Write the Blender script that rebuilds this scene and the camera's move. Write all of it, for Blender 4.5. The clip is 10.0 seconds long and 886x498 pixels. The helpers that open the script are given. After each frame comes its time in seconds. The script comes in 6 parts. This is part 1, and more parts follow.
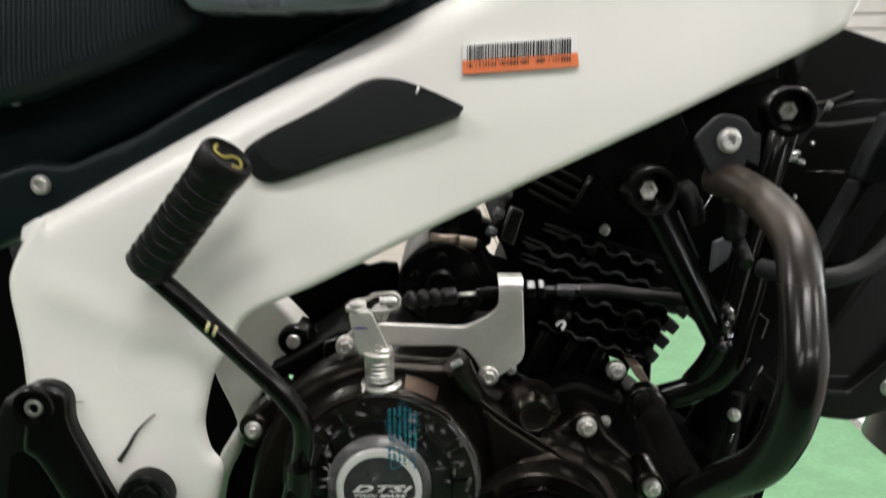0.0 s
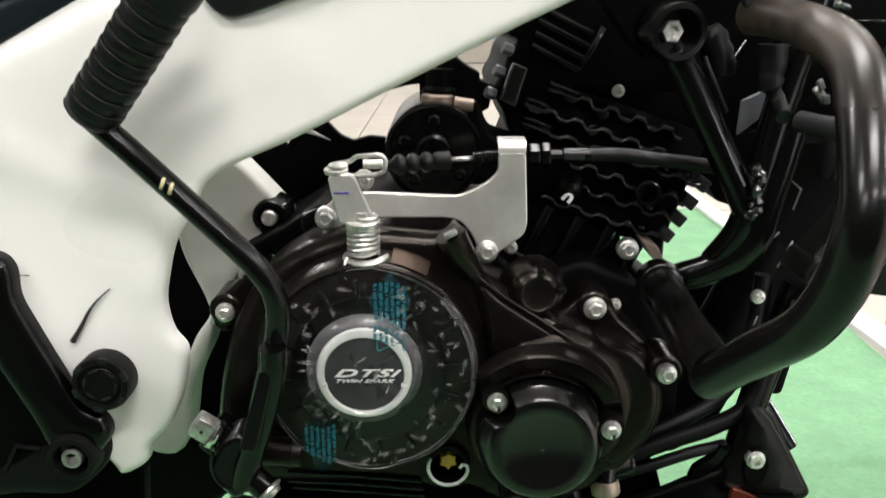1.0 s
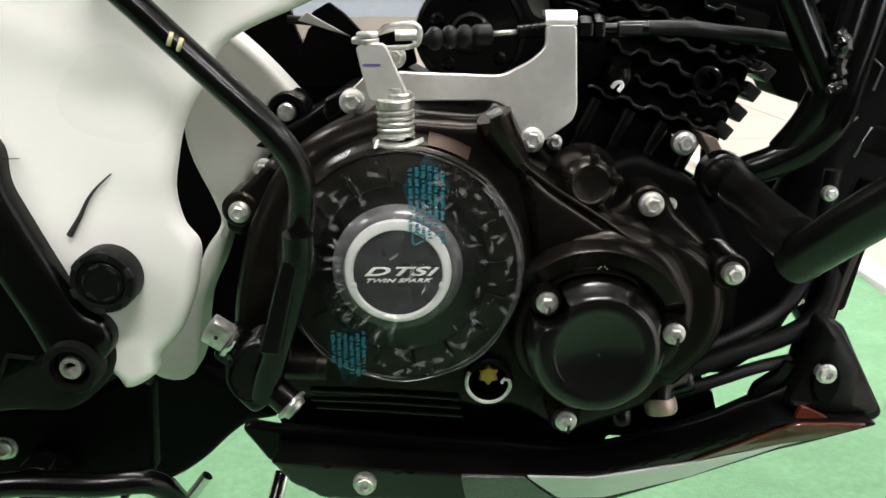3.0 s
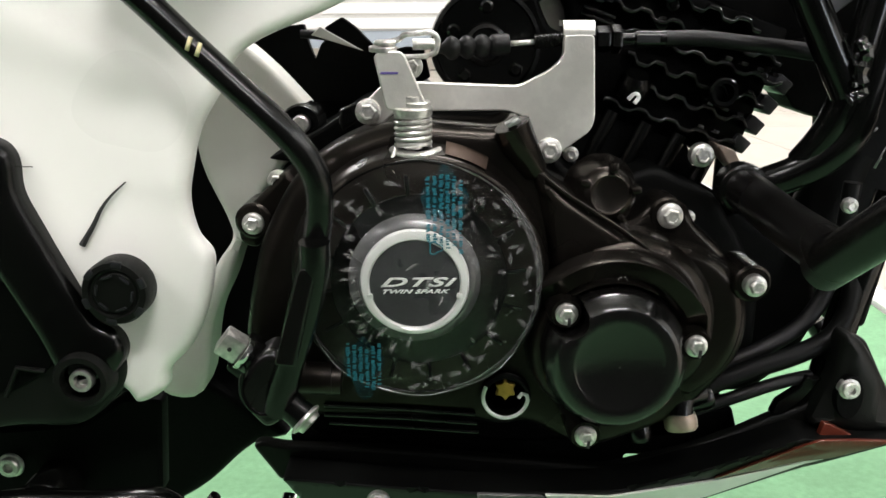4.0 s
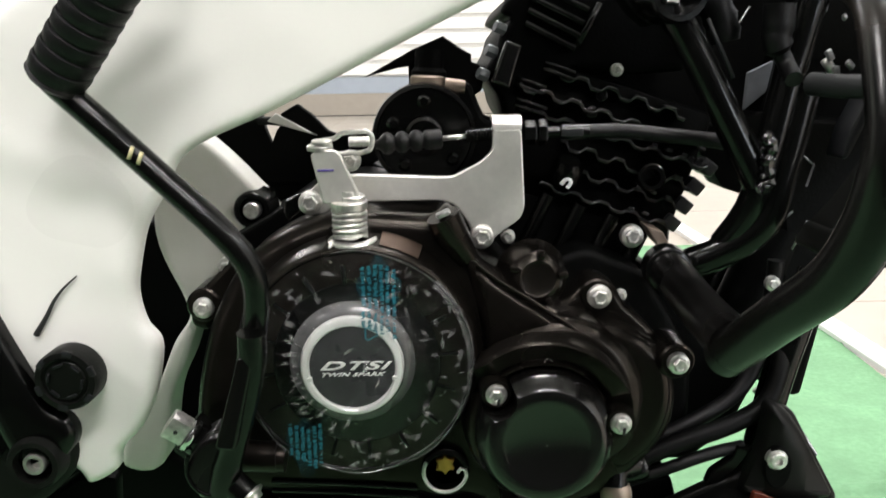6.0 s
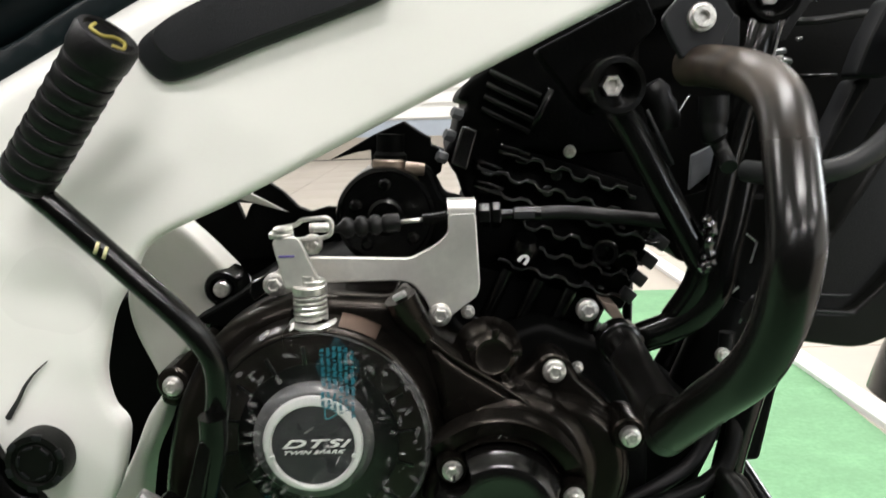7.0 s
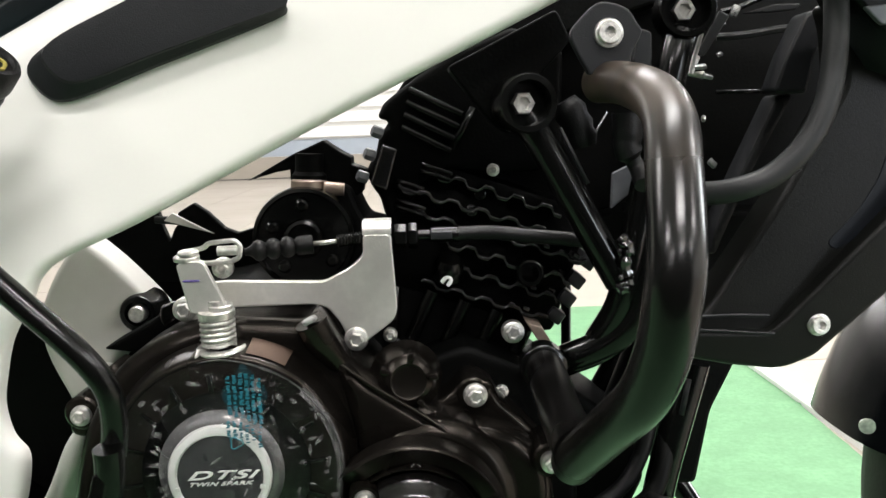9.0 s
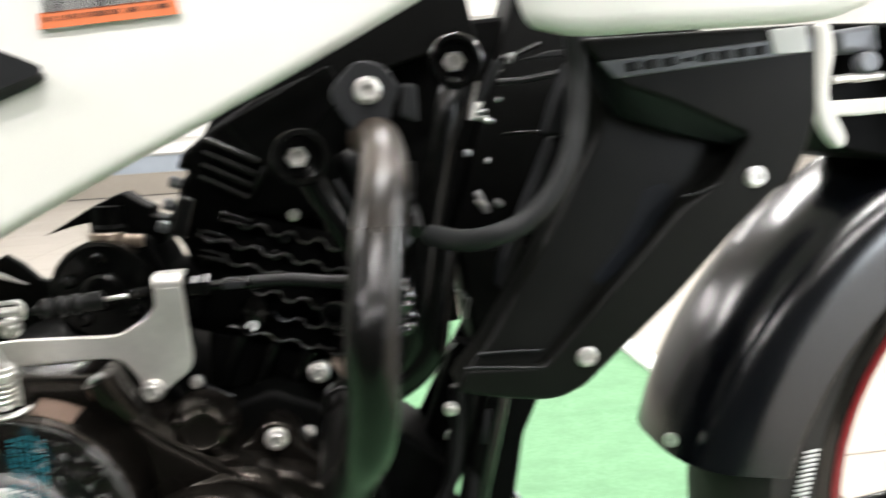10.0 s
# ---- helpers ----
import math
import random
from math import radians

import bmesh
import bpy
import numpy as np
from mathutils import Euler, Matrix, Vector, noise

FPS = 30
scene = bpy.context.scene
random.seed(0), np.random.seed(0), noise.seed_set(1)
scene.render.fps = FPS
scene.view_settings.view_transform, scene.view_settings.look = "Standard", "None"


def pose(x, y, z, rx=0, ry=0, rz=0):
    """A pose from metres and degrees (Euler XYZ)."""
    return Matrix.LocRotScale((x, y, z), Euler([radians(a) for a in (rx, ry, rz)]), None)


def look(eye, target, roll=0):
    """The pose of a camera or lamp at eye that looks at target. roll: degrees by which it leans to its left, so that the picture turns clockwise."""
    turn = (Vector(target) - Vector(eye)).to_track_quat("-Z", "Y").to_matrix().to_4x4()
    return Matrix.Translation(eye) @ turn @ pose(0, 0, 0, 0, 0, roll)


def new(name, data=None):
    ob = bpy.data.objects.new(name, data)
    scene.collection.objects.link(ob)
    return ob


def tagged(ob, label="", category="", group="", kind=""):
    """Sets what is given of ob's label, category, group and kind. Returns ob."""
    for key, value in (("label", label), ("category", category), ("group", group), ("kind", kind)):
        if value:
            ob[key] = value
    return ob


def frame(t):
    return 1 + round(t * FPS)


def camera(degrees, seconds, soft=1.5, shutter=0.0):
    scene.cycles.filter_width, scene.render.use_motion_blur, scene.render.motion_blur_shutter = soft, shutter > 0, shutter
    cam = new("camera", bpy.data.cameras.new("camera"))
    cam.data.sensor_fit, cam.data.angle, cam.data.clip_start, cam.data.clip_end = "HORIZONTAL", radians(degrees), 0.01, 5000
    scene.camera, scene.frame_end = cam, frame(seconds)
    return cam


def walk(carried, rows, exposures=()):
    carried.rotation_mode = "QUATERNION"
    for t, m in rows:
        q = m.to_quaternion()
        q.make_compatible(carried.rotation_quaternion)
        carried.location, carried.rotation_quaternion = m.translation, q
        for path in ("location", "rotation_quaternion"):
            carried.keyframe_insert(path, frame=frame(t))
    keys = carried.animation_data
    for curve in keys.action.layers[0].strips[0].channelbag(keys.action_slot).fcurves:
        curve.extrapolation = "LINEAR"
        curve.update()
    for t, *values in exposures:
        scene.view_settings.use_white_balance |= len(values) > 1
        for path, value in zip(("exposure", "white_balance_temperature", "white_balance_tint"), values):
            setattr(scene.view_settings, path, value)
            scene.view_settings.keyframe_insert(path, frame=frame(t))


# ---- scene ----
cam = camera(56.3, 10.0, shutter=0.55)
METRES, EYE, TILT, LEAN, TURN = 0.38, 0.615, -11.0, 0.0, 0.0
ROWS = [
    (0.0, 0.0, 0.0, 0.0, 0.0, 0.0, -0.0),
    (0.5, 0.0112, 0.0927, -0.0618, -0.06, -2.91, -0.06),
    (1.0, 0.0069, 0.1464, -0.0977, -0.19, -4.97, 0.01),
    (1.5, 0.0017, 0.18, -0.1263, -0.41, -6.23, 0.1),
    (2.0, -0.0088, 0.2125, -0.1634, -0.43, -6.67, 0.24),
    (2.5, -0.0279, 0.2402, -0.1999, -0.4, -6.82, 0.38),
    (4.0, -0.0683, 0.2715, -0.2534, -0.35, -4.13, 0.38),
    (4.5, -0.0615, 0.2631, -0.2541, -0.38, -4.0, 0.39),
    (5.0, -0.0365, 0.2592, -0.2522, -0.38, -3.54, 0.47),
    (5.5, -0.0108, 0.2381, -0.2252, -0.35, -2.57, 0.64),
    (7.0, 0.0735, 0.1676, -0.1421, -0.3, 1.46, 1.64),
    (7.5, 0.114, 0.1394, -0.1211, -0.25, 2.68, 1.68),
    (8.0, 0.1605, 0.1302, -0.1219, -0.76, 3.17, 1.67),
    (8.5, 0.1776, 0.1714, -0.1428, -1.16, 3.06, 1.74),
    (9.0, 0.1706, 0.1951, -0.1364, -1.21, 2.52, 2.2),
    (9.5, 0.2034, 0.1854, -0.1114, -1.57, 2.44, 3.35),
    (10.0, 0.3624, 0.1452, -0.0937, -5.99, 2.53, 4.83),
]
EXPOSURES = [(0.0, -0.56), (0.6, -0.26), (1.5, -0.04), (5.5, -0.05), (7.0, -0.14), (9.0, 0.03), (10.0, 0.12)]
walk(cam, [(t, pose(0, 0, EYE, TILT, LEAN, TURN) @ pose(METRES * x, METRES * y, METRES * z, 90 + pitch, roll, yaw)) for t, x, y, z, yaw, pitch, roll in ROWS], EXPOSURES)

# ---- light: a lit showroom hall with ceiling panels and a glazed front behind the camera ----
world = bpy.data.worlds.new("hall_air")
world.use_nodes = True
world.node_tree.nodes["Background"].inputs[0].default_value = (0.9, 0.95, 1.0, 1)
world.node_tree.nodes["Background"].inputs[1].default_value = 0.05
scene.world = world


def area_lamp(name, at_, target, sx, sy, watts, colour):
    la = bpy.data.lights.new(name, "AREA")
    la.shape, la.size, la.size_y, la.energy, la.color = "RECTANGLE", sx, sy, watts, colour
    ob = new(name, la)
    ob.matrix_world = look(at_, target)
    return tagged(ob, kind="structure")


CEIL = 3.0
PANELS = [(x, y) for x in (-2.6, 0.4, 3.4) for y in (-3.3, -1.15, 1.2, 4.6, 8.0)]
for px, py in PANELS:
    area_lamp("ceiling_lamp", (px, py, CEIL - 0.06), (px, py, 0), 1.2, 0.24, 72, (1.0, 0.97, 0.955))
area_lamp("side_window_light", (5.3, 2.6, 1.35), (0.3, 0.6, 0.5), 3.4, 2.4, 620, (0.93, 0.97, 1.0))
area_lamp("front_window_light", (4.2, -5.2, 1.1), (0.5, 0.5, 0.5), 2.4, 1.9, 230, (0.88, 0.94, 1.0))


# ---- materials ----
def material(name, colour, rough=0.5, metal=0.0, vary=0.12, grain=60.0, bump=0.0, bump_scale=300.0, coat=0.0, rough_vary=0.06, spec=0.35):
    m = bpy.data.materials.new(name)
    m.use_nodes = True
    nt = m.node_tree
    b = nt.nodes["Principled BSDF"]
    tc = nt.nodes.new("ShaderNodeTexCoord")
    n1 = nt.nodes.new("ShaderNodeTexNoise")
    n1.inputs["Scale"].default_value, n1.inputs["Detail"].default_value = grain, 6
    n2 = nt.nodes.new("ShaderNodeTexNoise")
    n2.inputs["Scale"].default_value, n2.inputs["Detail"].default_value = grain / 9, 3
    nt.links.new(tc.outputs["Object"], n1.inputs["Vector"])
    nt.links.new(tc.outputs["Object"], n2.inputs["Vector"])
    mixn = nt.nodes.new("ShaderNodeMath")
    mixn.operation = "MULTIPLY"
    nt.links.new(n1.outputs["Fac"], mixn.inputs[0])
    nt.links.new(n2.outputs["Fac"], mixn.inputs[1])
    mr = nt.nodes.new("ShaderNodeMapRange")
    mr.inputs["From Min"].default_value, mr.inputs["From Max"].default_value = 0.1, 0.42
    mr.inputs["To Min"].default_value, mr.inputs["To Max"].default_value = 1 - vary, 1 + vary
    nt.links.new(mixn.outputs[0], mr.inputs["Value"])
    sc = nt.nodes.new("ShaderNodeVectorMath")
    sc.operation = "SCALE"
    sc.inputs[0].default_value = colour
    nt.links.new(mr.outputs[0], sc.inputs["Scale"])
    nt.links.new(sc.outputs[0], b.inputs["Base Color"])
    rr = nt.nodes.new("ShaderNodeMapRange")
    rr.inputs["From Min"].default_value, rr.inputs["From Max"].default_value = 0.3, 0.7
    rr.inputs["To Min"].default_value, rr.inputs["To Max"].default_value = max(0.02, rough - rough_vary), min(1, rough + rough_vary)
    nt.links.new(n2.outputs["Fac"], rr.inputs["Value"])
    nt.links.new(rr.outputs[0], b.inputs["Roughness"])
    b.inputs["Metallic"].default_value = metal
    b.inputs["Coat Weight"].default_value = coat
    b.inputs["Coat Roughness"].default_value = 0.08
    b.inputs["Specular IOR Level"].default_value = spec
    if bump:
        n3 = nt.nodes.new("ShaderNodeTexNoise")
        n3.inputs["Scale"].default_value, n3.inputs["Detail"].default_value = bump_scale, 4
        nt.links.new(tc.outputs["Object"], n3.inputs["Vector"])
        bp = nt.nodes.new("ShaderNodeBump")
        bp.inputs["Strength"].default_value, bp.inputs["Distance"].default_value = bump, 0.001
        nt.links.new(n3.outputs["Fac"], bp.inputs["Height"])
        nt.links.new(bp.outputs[0], b.inputs["Normal"])
    return m


WHITE = material("white_paint", (0.82, 0.81, 0.77), 0.3, vary=0.02, grain=20, coat=0.25, rough_vary=0.05)
WHITE_MATT = material("matt_off_white", (0.62, 0.61, 0.57), 0.5, vary=0.06, grain=40, bump=0.08)
BLACK = material("satin_black_paint", (0.0014, 0.0015, 0.0013), 0.22, vary=0.25, grain=90, bump=0.04, bump_scale=700, spec=0.30)
COVER = material("bronze_black_cover_paint", (0.022, 0.019, 0.016), 0.29, 0.84, vary=0.25, grain=70, bump=0.05, bump_scale=900, rough_vary=0.05)
BARPAINT = material("black_tube_paint", (0.0026, 0.0024, 0.0022), 0.26, 0.0, vary=0.35, grain=25, bump=0.02, bump_scale=500, rough_vary=0.05, spec=0.33)
PLASTIC = material("moulded_black_plastic", (0.0036, 0.0039, 0.0033), 0.42, vary=0.15, grain=120, bump=0.15, bump_scale=1600, spec=0.17)
BLUESHEEN = material("blue_reflection_black", (0.0034, 0.0046, 0.0066), 0.42, vary=0.15, grain=120, bump=0.1, bump_scale=1600, spec=0.2)
GLOSSPAN = material("gloss_black_plastic", (0.0026, 0.0028, 0.0026), 0.42, vary=0.1, grain=60, bump=0.02, bump_scale=900, spec=0.09)
PANELPLASTIC = material("teal_black_plastic", (0.0030, 0.0068, 0.0078), 0.42, vary=0.15, grain=120, bump=0.12, bump_scale=1600, spec=0.2)
GREYPLASTIC = material("dark_grey_plastic", (0.0095, 0.0102, 0.0115), 0.5, vary=0.15, grain=120, bump=0.2, bump_scale=1600, spec=0.25)
RUBBER = material("black_rubber", (0.0028, 0.0028, 0.0030), 0.45, vary=0.2, grain=150, bump=0.2, bump_scale=900, spec=0.25)
# Near-zero black: the shade deep between the parts is put into this colour.
DEEP = material("deep_shade_black", (0.0008, 0.0009, 0.0008), 0.55, vary=0.2, grain=80, bump=0.2, bump_scale=500, spec=0.07)
FIN = material("gloss_black_fins", (0.004, 0.004, 0.004), 0.15, vary=0.2, grain=120, bump=0.10, bump_scale=600, spec=0.8)
FINEND = material("grey_fin_ends", (0.02, 0.02, 0.022), 0.35, vary=0.2, grain=120)
SILVER = material("brushed_plate", (0.76, 0.745, 0.70), 0.42, 0.85, vary=0.08, grain=200, bump=0.06, bump_scale=900)
ZINC = material("zinc_steel", (0.66, 0.65, 0.62), 0.36, 0.9, vary=0.38, grain=330, bump=0.25, bump_scale=700)
CHROME = material("polished_steel", (0.75, 0.75, 0.74), 0.16, 1.0, vary=0.05, grain=100)
GOLD = material("brass_gold", (0.42, 0.27, 0.06), 0.4, 0.7, vary=0.2, grain=300)
COPPER = material("copper_brown_cap", (0.34, 0.27, 0.22), 0.42, 0.6, vary=0.25, grain=200)
RINGWHITE = material("silver_ring_paint", (0.74, 0.74, 0.73), 0.35, 0.25, vary=0.05, grain=150)
FILMGREY = material("film_crease_glint", (0.05, 0.05, 0.05), 0.3, vary=0.6, grain=300, coat=0.3)
STEP = material("dark_grey_emblem_step", (0.075, 0.075, 0.076), 0.3, vary=0.4, grain=150, coat=0.4)
EMBLEM = material("carbon_emblem", (0.022, 0.022, 0.024), 0.3, vary=0.2, grain=500, coat=0.3)
RIMRED = material("dark_red_tape", (0.19, 0.008, 0.012), 0.35, vary=0.1, grain=100)
RED = material("red_decal", (0.085, 0.017, 0.009), 0.32, vary=0.08, grain=100, coat=0.2)
PANWHITE = material("white_decal", (0.72, 0.72, 0.70), 0.35, vary=0.05, grain=150)
FADED = material("faded_grey_decal", (0.10, 0.10, 0.10), 0.4, vary=0.5, grain=500)
CAPGLOSS = material("gloss_black_cap_paint", (0.0030, 0.0028, 0.0026), 0.22, vary=0.2, grain=70, bump=0.05, bump_scale=900, spec=0.6)
ORANGE = material("orange_label", (0.75, 0.20, 0.08), 0.5, vary=0.05, grain=200)
PAPER = material("paper_label", (0.80, 0.80, 0.79), 0.55, vary=0.03, grain=200)
INK = material("black_ink", (0.02, 0.02, 0.02), 0.6, vary=0.1)
PURPLE = material("violet_marker", (0.08, 0.06, 0.22), 0.5, vary=0.1)
YELLOWINK = material("pale_yellow_marker", (0.62, 0.56, 0.33), 0.5, vary=0.1)
YELLOWPEN = material("olive_yellow_chalk", (0.30, 0.26, 0.06), 0.6, vary=0.1)
TEAL = material("teal_print", (0.015, 0.12, 0.155), 0.4, vary=0.3, grain=400)
SEAT = material("seat_vinyl", (0.006, 0.0125, 0.015), 0.55, vary=0.2, grain=200, bump=0.3, bump_scale=900)
TANKGREY = material("grey_tank_paint", (0.15, 0.165, 0.19), 0.3, 0.3, vary=0.05, grain=200, coat=0.4)
TYRE = material("tyre_rubber", (0.022, 0.020, 0.018), 0.75, vary=0.25, grain=60, bump=0.3, bump_scale=400)
CARPET = material("green_carpet", (0.150, 0.285, 0.160), 0.95, vary=0.14, grain=140, bump=0.9, bump_scale=900, spec=0.1)
TILE = material("beige_floor_tile", (0.33, 0.295, 0.25), 0.42, vary=0.05, grain=12, coat=0.05)
GROUT = material("tile_grout", (0.30, 0.28, 0.25), 0.9, vary=0.1, grain=90)
EDGING = material("white_marble_edging", (0.74, 0.73, 0.72), 0.35, vary=0.05, grain=30)
DIMWALL = material("grey_hall_wall", (0.06, 0.06, 0.06), 0.85, vary=0.05, grain=6)
WALLPAINT = material("white_wall_paint", (0.78, 0.77, 0.74), 0.8, vary=0.03, grain=8, bump=0.1, bump_scale=120)
BLOCKERBLACK = material("charcoal_blocker_paint", (0.018, 0.018, 0.018), 0.8, vary=0.1, grain=10)
DARKSTEEL = material("dull_dark_steel", (0.36, 0.36, 0.36), 0.3, 0.8, vary=0.3, grain=300)
DADO = material("blue_grey_wall_paint", (0.33, 0.37, 0.42), 0.7, vary=0.05, grain=10)
CEILPAINT = material("ceiling_paint", (0.35, 0.35, 0.34), 0.9, vary=0.02, grain=6)


def film_material():
    m = bpy.data.materials.new("clear_wrapping_film")
    m.use_nodes = True
    nt = m.node_tree
    nt.nodes.remove(nt.nodes["Principled BSDF"])
    tr, gl, mx, tc, nz, bp = (nt.nodes.new("ShaderNode" + k) for k in ("BsdfTransparent", "BsdfGlossy", "MixShader", "TexCoord", "TexNoise", "Bump"))
    nz.inputs["Scale"].default_value, nz.inputs["Detail"].default_value, nz.inputs["Distortion"].default_value = 95, 3, 1.4
    bp.inputs["Strength"].default_value, bp.inputs["Distance"].default_value = 1.0, 0.0035
    gl.inputs["Roughness"].default_value = 0.16
    mx.inputs[0].default_value = 0.024
    nt.links.new(tc.outputs["Object"], nz.inputs["Vector"])
    nt.links.new(nz.outputs["Fac"], bp.inputs["Height"])
    nt.links.new(bp.outputs[0], gl.inputs["Normal"])
    nt.links.new(tr.outputs[0], mx.inputs[1])
    nt.links.new(gl.outputs[0], mx.inputs[2])
    nt.links.new(mx.outputs[0], nt.nodes["Material Output"].inputs[0])
    return m


FILM = film_material()


def add_brown_top(m, worn, z0, z1):
    """Browner, duller paint (colour worn) in uneven patches on the upper part of a tube."""
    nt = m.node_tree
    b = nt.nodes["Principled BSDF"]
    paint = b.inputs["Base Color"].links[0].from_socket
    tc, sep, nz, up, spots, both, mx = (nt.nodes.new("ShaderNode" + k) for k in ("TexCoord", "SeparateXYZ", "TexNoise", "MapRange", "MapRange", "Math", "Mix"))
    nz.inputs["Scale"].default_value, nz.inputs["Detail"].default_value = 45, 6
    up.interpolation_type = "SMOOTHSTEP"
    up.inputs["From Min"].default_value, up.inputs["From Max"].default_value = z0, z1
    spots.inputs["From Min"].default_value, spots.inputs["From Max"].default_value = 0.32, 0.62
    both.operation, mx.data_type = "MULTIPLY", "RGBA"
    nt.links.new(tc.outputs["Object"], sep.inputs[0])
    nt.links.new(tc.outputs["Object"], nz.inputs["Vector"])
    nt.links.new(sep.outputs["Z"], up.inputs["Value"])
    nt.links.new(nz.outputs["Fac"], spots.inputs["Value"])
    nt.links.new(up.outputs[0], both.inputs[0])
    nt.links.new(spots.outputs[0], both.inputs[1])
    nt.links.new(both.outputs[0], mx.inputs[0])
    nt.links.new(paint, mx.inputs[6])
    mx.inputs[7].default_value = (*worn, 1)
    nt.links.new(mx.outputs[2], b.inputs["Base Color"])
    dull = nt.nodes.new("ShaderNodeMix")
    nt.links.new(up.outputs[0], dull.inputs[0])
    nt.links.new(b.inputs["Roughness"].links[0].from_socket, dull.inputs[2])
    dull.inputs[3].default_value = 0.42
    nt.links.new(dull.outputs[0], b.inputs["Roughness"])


add_brown_top(BARPAINT, (0.060, 0.045, 0.034), 0.520, 0.580)
HOSEGREY = material("dull_grey_rubber", (0.015, 0.016, 0.0165), 0.5, vary=0.25, grain=80, bump=0.1, bump_scale=900, spec=0.25)
BADGEGREY = material("grey_badge_plastic", (0.13, 0.135, 0.145), 0.4, 0.2, vary=0.15, grain=200)


def veil_material(name, colour, cover):
    """Milky film: part see-through, part pale and glossy."""
    m = bpy.data.materials.new(name)
    m.use_nodes = True
    nt = m.node_tree
    b = nt.nodes["Principled BSDF"]
    b.inputs["Base Color"].default_value, b.inputs["Roughness"].default_value = (*colour, 1), 0.2
    tr, mx, tc, nz, mr = (nt.nodes.new("ShaderNode" + k) for k in ("BsdfTransparent", "MixShader", "TexCoord", "TexNoise", "MapRange"))
    nz.inputs["Scale"].default_value, nz.inputs["Detail"].default_value = 260, 4
    mr.inputs["From Min"].default_value, mr.inputs["From Max"].default_value = 0.35, 0.65
    mr.inputs["To Min"].default_value, mr.inputs["To Max"].default_value = cover * 0.35, cover * 1.6
    nt.links.new(tc.outputs["Object"], nz.inputs["Vector"])
    nt.links.new(nz.outputs["Fac"], mr.inputs["Value"])
    nt.links.new(mr.outputs[0], mx.inputs[0])
    nt.links.new(tr.outputs[0], mx.inputs[1])
    nt.links.new(b.outputs[0], mx.inputs[2])
    nt.links.new(mx.outputs[0], nt.nodes["Material Output"].inputs[0])
    return m


# VEIL, STREAK and HAZE put the film's reflections into pale colour.
VEIL = veil_material("milky_film_sheen", (0.34, 0.34, 0.34), 0.22)
STREAK = veil_material("pale_film_sheen", (0.50, 0.50, 0.49), 0.26)
HAZE = veil_material("film_reflection_haze", (0.40, 0.41, 0.42), 0.055)
TEALVEIL = veil_material("teal_tinted_film", (0.03, 0.16, 0.20), 0.11)
# BRONZE is the colour of a warm reflection painted on the clutch cover.
BRONZE = material("bronze_brown_reflection", (0.115, 0.080, 0.062), 0.42, 0.9, vary=0.25, grain=70, bump=0.05, bump_scale=900)
GUARD = material("gloss_black_mudguard", (0.0016, 0.0020, 0.0030), 0.22, vary=0.2, grain=60, bump=0.015, bump_scale=700, spec=0.62)
LAMPGLOW = bpy.data.materials.new("lamp_diffuser")
LAMPGLOW.use_nodes = True
LAMPGLOW.node_tree.nodes["Principled BSDF"].inputs["Emission Color"].default_value = (1.0, 0.99, 0.965, 1)
LAMPGLOW.node_tree.nodes["Principled BSDF"].inputs["Emission Strength"].default_value = 6.0


# ---- shape helpers ----
from mathutils.geometry import delaunay_2d_cdt


def finish(bm, name, mat, smooth=40):
    bmesh.ops.recalc_face_normals(bm, faces=bm.faces)
    if smooth:
        limit = radians(smooth)
        for e in bm.edges:
            if len(e.link_faces) == 2 and e.calc_face_angle(0) > limit:
                e.smooth = False
    me = bpy.data.meshes.new(name)
    bm.to_mesh(me)
    bm.free()
    me.materials.append(mat)
    if smooth:
        me.polygons.foreach_set("use_smooth", [True] * len(me.polygons))
    return me


def part(name, bm, mat, parent=None, label="", smooth=40):
    ob = new(name, finish(bm, name, mat, smooth))
    if parent:
        ob.parent = parent
        ob.matrix_parent_inverse = parent.matrix_basis.inverted()
    if label:
        ob["label"] = label
    return ob


def curve_through(pts, n=6, closed=True):
    """A smooth line through points of any dimension."""
    pts = [Vector(p) for p in pts]
    out, k = [], len(pts)
    for i in range(k if closed else k - 1):
        if closed:
            a, b, c, d = pts[i - 1], pts[i], pts[(i + 1) % k], pts[(i + 2) % k]
        else:
            a, b, c, d = pts[max(i - 1, 0)], pts[i], pts[i + 1], pts[min(i + 2, k - 1)]
        for j in range(n):
            t = j / n
            out.append(0.5 * ((2 * b) + (c - a) * t + (2 * a - 5 * b + 4 * c - d) * t * t + (3 * b - a - 3 * c + d) * t ** 3))
    if not closed:
        out.append(pts[-1])
    return out


def rounded(pts, r=0.004, n=4):
    """A polygon with its corners cut round."""
    pts = [Vector(p) for p in pts]
    out, k = [], len(pts)
    for i in range(k):
        a, b, c = pts[i - 1], pts[i], pts[(i + 1) % k]
        ra = min(r, (a - b).length * 0.45)
        rc = min(r, (c - b).length * 0.45)
        p, q = b + (a - b).normalized() * ra, b + (c - b).normalized() * rc
        for j in range(n + 1):
            t = j / n
            out.append(p * (1 - t) ** 2 + b * 2 * t * (1 - t) + q * t * t)
    return out


